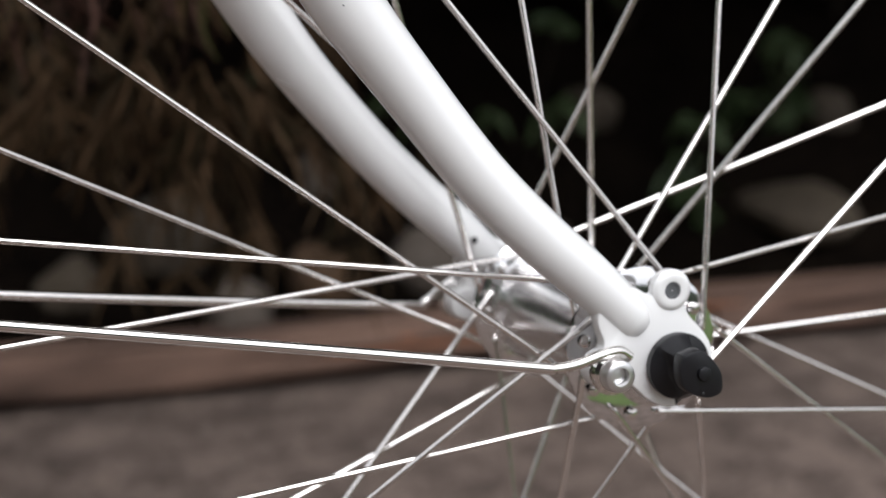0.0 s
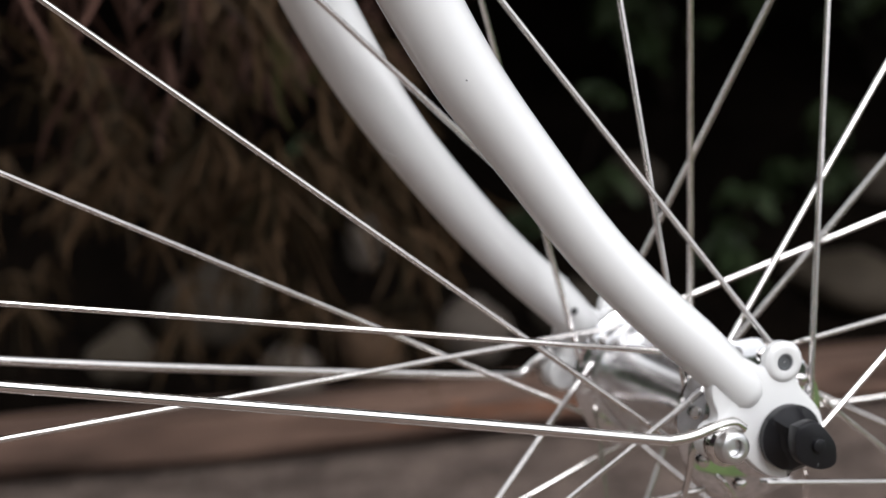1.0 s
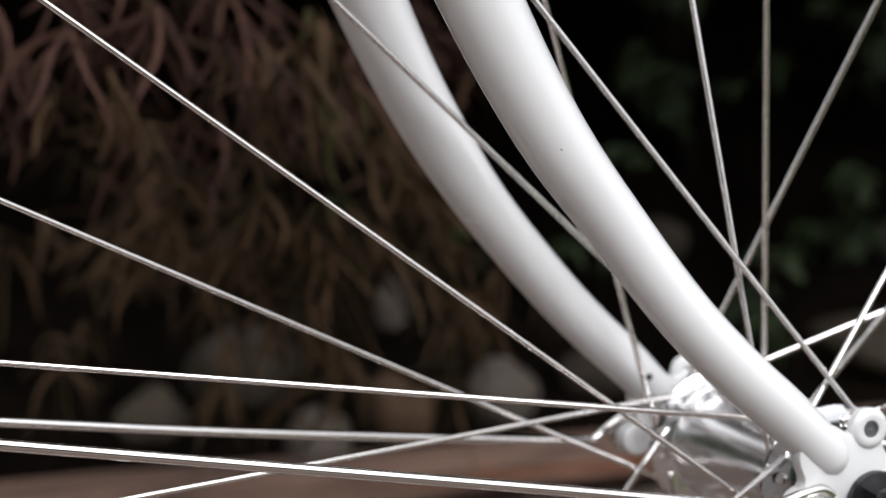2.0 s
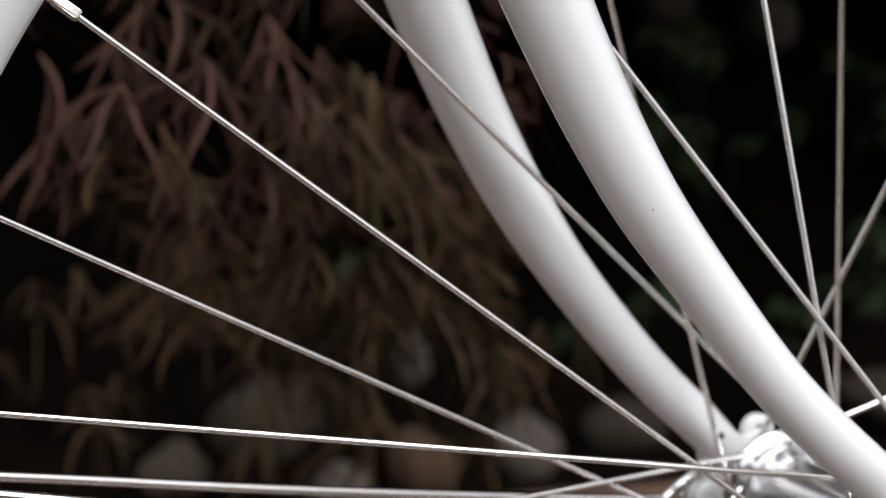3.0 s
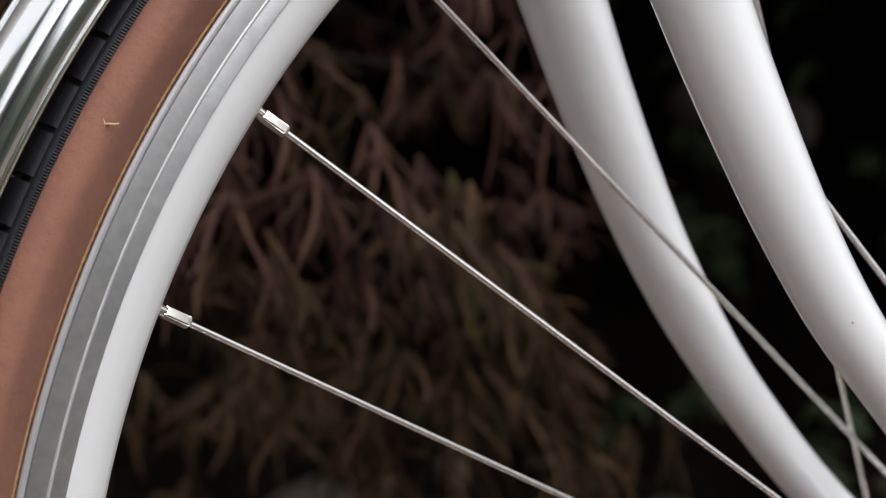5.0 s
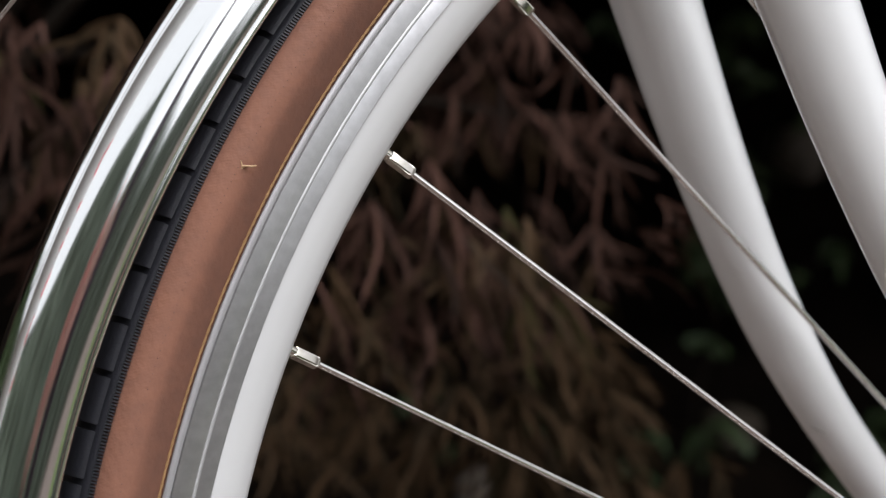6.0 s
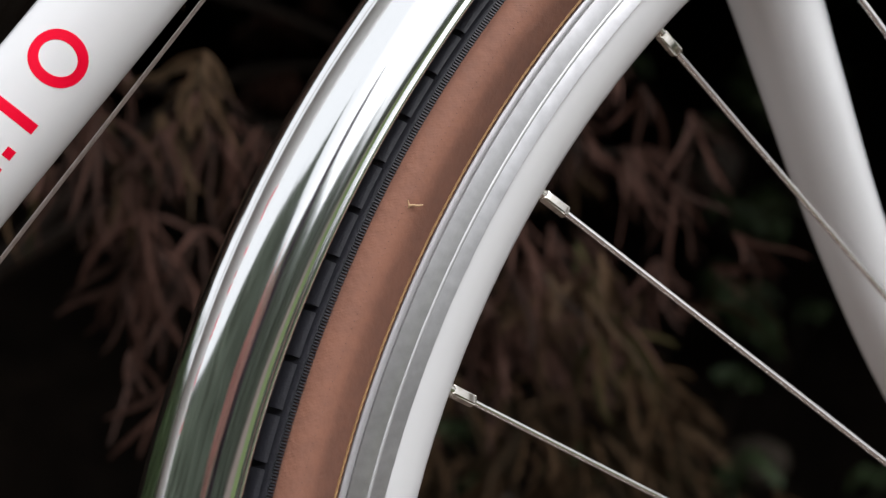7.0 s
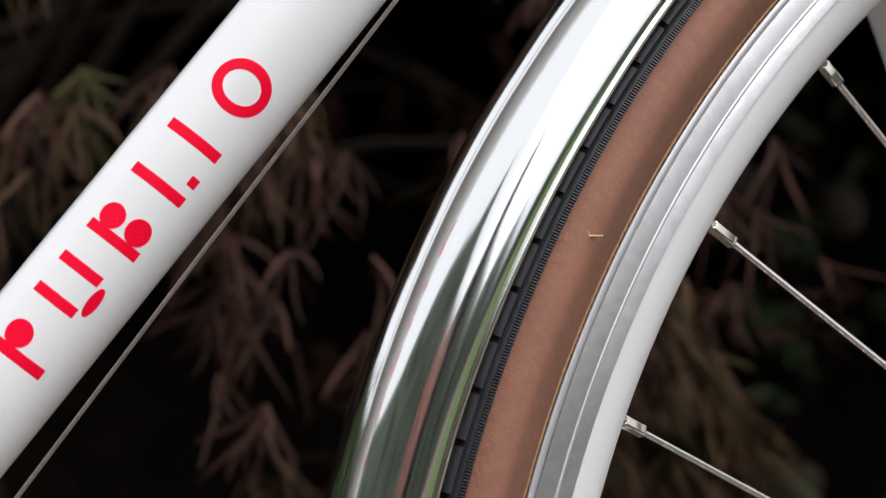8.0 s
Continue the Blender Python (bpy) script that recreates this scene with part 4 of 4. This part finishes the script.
# low green plants on the bank
def green_plant(x, y, n, size, spread, seed):
    r = random.Random(seed)
    ob = thing("green_plant", "low plant with broad green leaves on the bank", "plant", "green plants")
    base = Vector((x, y, bank(x, y)))
    vs, fs = [], []
    sb = bmesh.new()
    for k in range(n):
        a = r.uniform(0, 2 * math.pi)
        top = base + Vector((math.cos(a) * spread * r.uniform(0.2, 1), math.sin(a) * spread * r.uniform(0.2, 1), spread * r.uniform(0.5, 1.9)))
        tube([base, (base + top) / 2 + Vector((0, 0, 0.02)), top], 0.0012, 5, bm=sb)
        for q in range(3):
            w = r.uniform(0, 2 * math.pi)
            leaf_into(vs, fs, top, Vector((math.cos(w), math.sin(w), -0.1)), size * r.uniform(0.7, 1.2), r, lobes=3, width=0.2, droop=0.7)
    tagged(part("stem", sb, BARK, ob), kind="stuff")
    tagged(raw_part("foliage", vs, fs, LEAF_GREEN, ob, "broad green leaves"), kind="stuff")


for i, (x, y, n, size, spread) in enumerate(((0.59, 1.00, 5, 0.032, 0.030), (0.60, 1.04, 5, 0.036, 0.050), (0.72, 1.09, 10, 0.040, 0.060), (0.46, 1.12, 4, 0.04, 0.08), (0.66, 1.30, 12, 0.045, 0.12), (0.36, 1.12, 3, 0.035, 0.06), (0.90, 1.25, 10, 0.05, 0.10),
                                               (0.22, 1.22, 3, 0.03, 0.05), (0.74, 1.5, 12, 0.045, 0.15))):
    green_plant(x, y, n, size, spread, 30 + i)

# tall hedge behind the bank; its overhang is added above the view for shade
bm = bmesh.new()
rows = []
for j in range(41):
    v = j / 40
    row = []
    for i in range(121):
        x = -4.5 + 9.0 * i / 120
        z = 0.2 + (1.0 + 2.2 * min(1.0, max(0.0, (x + 1.35) / 1.5))) * v ** 1.3
        over = (0.5 + 1.65 * min(1.0, max(0.0, (x + 0.6) / 0.8))) * min(1.0, max(0.0, (z - 0.70) / 0.24)) - 1.2 * max(0.0, v - 0.55)
        y = 2.7 - 0.12 * x - over
        q = Vector((x * 2.2, z * 2.2, 5))
        y += 0.30 * noise.noise(q) + 0.10 * noise.noise(q * 4.1) + 0.05 * noise.noise(q * 11)
        row.append(bm.verts.new((x, y, z)))
    rows.append(row)
top = [bm.verts.new((v.co.x, v.co.y + 1.6, v.co.z - 0.1)) for v in rows[-1]]
foot = [bm.verts.new((v.co.x, v.co.y + 1.2, 0.0)) for v in rows[0]]
for a, b in list(zip(rows, rows[1:])) + [(rows[-1], top), (foot, rows[0])]:
    for i in range(120):
        bm.faces.new((a[i], a[i + 1], b[i + 1], b[i]))
hedge = thing("hedge", "tall evergreen hedge, shade in its colour, with an added overhang above the view", "hedge")
hedge_points = [(v.co.copy(), i) for i, v in enumerate(bm.verts)]
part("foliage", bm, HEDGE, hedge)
verts, faces = [], []
rng = random.Random(5)
for p, i in hedge_points:
    if not 0.15 < p.z < 3.35 or p.y > 3.2 or abs(p.x) > 3.2:
        continue
    for k in range(2):
        q = p + Vector((rng.uniform(-0.05, 0.05), rng.uniform(-0.06, 0.0), rng.uniform(-0.05, 0.05)))
        out = Vector((rng.uniform(-0.8, 0.8), -0.7, rng.uniform(-0.6, 0.3))).normalized()
        leaf_into(verts, faces, q, out, rng.uniform(0.05, 0.09), rng, lobes=3, width=0.16, droop=0.6)
tagged(raw_part("leaves", verts, faces, LEAF_HEDGE, hedge, "small green leaves, darkened for shade"), kind="stuff")


# rounded green shrub at the end of the bank
def shrub(x, y, radius, tall, n, seed):
    r = random.Random(seed)
    ob = thing("green_shrub", "rounded bright green shrub at the end of the bank", "shrub")
    base = Vector((x, y, bank(x, y)))
    vs, fs = [], []
    sb = bmesh.new()
    for k in range(14):
        a = r.uniform(0, 2 * math.pi)
        tip = base + Vector((math.cos(a) * radius * 0.7, math.sin(a) * radius * 0.7, tall * r.uniform(0.4, 0.85)))
        tube([base, (base + tip) / 2 + Vector((0, 0, 0.06)), tip], [0.009, 0.006, 0.002], 5, bm=sb)
    for k in range(n):
        d = Vector((r.gauss(0, 1), r.gauss(0, 1), abs(r.gauss(0, 1)))).normalized()
        q = r.uniform(0.6, 1.0) * (1 + 0.2 * noise.noise(d * 2.5))
        p = base + Vector((d.x * radius * q, d.y * radius * q, 0.05 + d.z * tall * q))
        leaf_into(vs, fs, p, (d + Vector((r.uniform(-0.5, 0.5), r.uniform(-0.5, 0.5), 0))).normalized(), r.uniform(0.05, 0.08), r, lobes=3, width=0.2, droop=0.5)
    tagged(part("stem", sb, BARK, ob), kind="stuff")
    tagged(raw_part("foliage", vs, fs, LEAF_BRIGHT, ob, "small bright green leaves"), kind="stuff")


shrub(-1.35, 1.50, 0.48, 0.78, 1500, 77)

# unseen stand-in trees, added for the pink and dark streaks in the mudguard
def far_tree(name, label, foot, lobes_of, n, leaf, material, seed):
    """A trunk with limbs to each lobe of the crown; a lobe is its middle above the foot and its three radii."""
    r = random.Random(seed)
    ob = thing(name, label, "tree")
    top = max(c.z + rad.z for c, rad in lobes_of)
    part("trunk", tube([foot, foot + Vector((0.03, 0, 0.3 * top)), foot + Vector((0.0, 0.02, 0.6 * top)), foot + Vector((0.02, 0.0, 0.9 * top))], [0.045, 0.035, 0.024, 0.008], 8), BARK, ob)
    vs, fs = [], []
    for c, rad in lobes_of:
        part("limb", tube([foot + Vector((0, 0, 0.4 * c.z)), foot + c * 0.75, foot + c], [0.02, 0.014, 0.006], 6), BARK, ob)
        for k in range(int(n / len(lobes_of))):
            q = Vector((r.gauss(0, 1), r.gauss(0, 1), r.gauss(0, 1))).normalized() * r.uniform(0.4, 1.0)
            w = (1 - 0.5 * max(0.0, q.z)) * (1 + 0.25 * noise.noise(q * 2.3 + c))
            leaf_into(vs, fs, foot + c + Vector((q.x * rad.x * w, q.y * rad.y * w, q.z * rad.z)), (q + Vector((0, 0, -0.3))).normalized(), leaf * r.uniform(0.8, 1.25), r, lobes=3, width=0.24, droop=0.5)
    tagged(raw_part("crown", vs, fs, material, ob), kind="stuff")


far_tree("pink_streak_tree", "unseen stand-in tree for the pink streak mirrored in the mudguard", Vector((-3.25, -4.10, 0.0)),
         ((Vector((0.30, 0.0, 2.10)), Vector((1.10, 0.6, 0.95))), (Vector((-0.15, 0.15, 2.7)), Vector((0.40, 0.35, 0.85)))), 2600, 0.09, STREAK_PINK, 91)
far_tree("dark_streak_tree", "unseen stand-in tree, tall and narrow, for the dark streak mirrored in the mudguard", Vector((-2.35, -5.70, 0.0)),
         ((Vector((0.0, 0.0, 2.2)), Vector((0.62, 0.6, 1.7))), (Vector((0.05, 0.0, 4.1)), Vector((0.42, 0.4, 1.5)))), 4200, 0.13, STREAK_PURPLE, 92)

# trees and shrubs far off close the place: their tops rise and fall round the horizon
SKYLINE = ((-175, 12), (-150, 12), (-138, 13), (-127, 15), (-118, 18), (-108, 22), (-101, 26), (-96, 32), (-90, 37), (-84, 41), (-70, 43), (-62, 47), (-58, 48), (-52, 40), (-44, 33), (-34, 29), (-24, 30),
           (-14, 28), (-6, 22), (4, 15), (12, 14), (18, 12), (24, 6), (30, 3), (60, 3), (120, 5), (175, 12))


def skyline(az):
    for (a0, e0), (a1, e1) in zip(SKYLINE, SKYLINE[1:]):
        if az <= a1:
            k = (az - a0) / (a1 - a0)
            return e0 + (e1 - e0) * k
    return SKYLINE[-1][1]


bm = bmesh.new()
rows = []
for j in range(21):
    row = []
    for i in range(351):
        az = -175 + i
        e = skyline(az) * (1 + 0.05 * noise.noise(Vector((az * 0.11, 1, 0))) + 0.07 * noise.noise(Vector((az * 0.45, 7, 0))))
        tall = (0.5 + 9.0 * math.tan(radians(e))) / (1 - 0.15 * math.tan(radians(e)))
        z = tall * j / 20
        q = Vector((az * 0.12, z * 0.9, 9))
        r = 9.0 + 0.15 * z + 0.5 * noise.noise(q) + 0.3 * noise.noise(q * 3.7)
        row.append(bm.verts.new((-0.3 + r * math.sin(radians(az)), -r * math.cos(radians(az)), z)))
    rows.append(row)
for a, b in zip(rows, rows[1:]):
    for i in range(350):
        bm.faces.new((a[i], a[i + 1], b[i + 1], b[i]))
tagged(part("backdrop", bm, TREES), "grey-green trees and shrubs round the horizon", "backdrop", kind="structure")
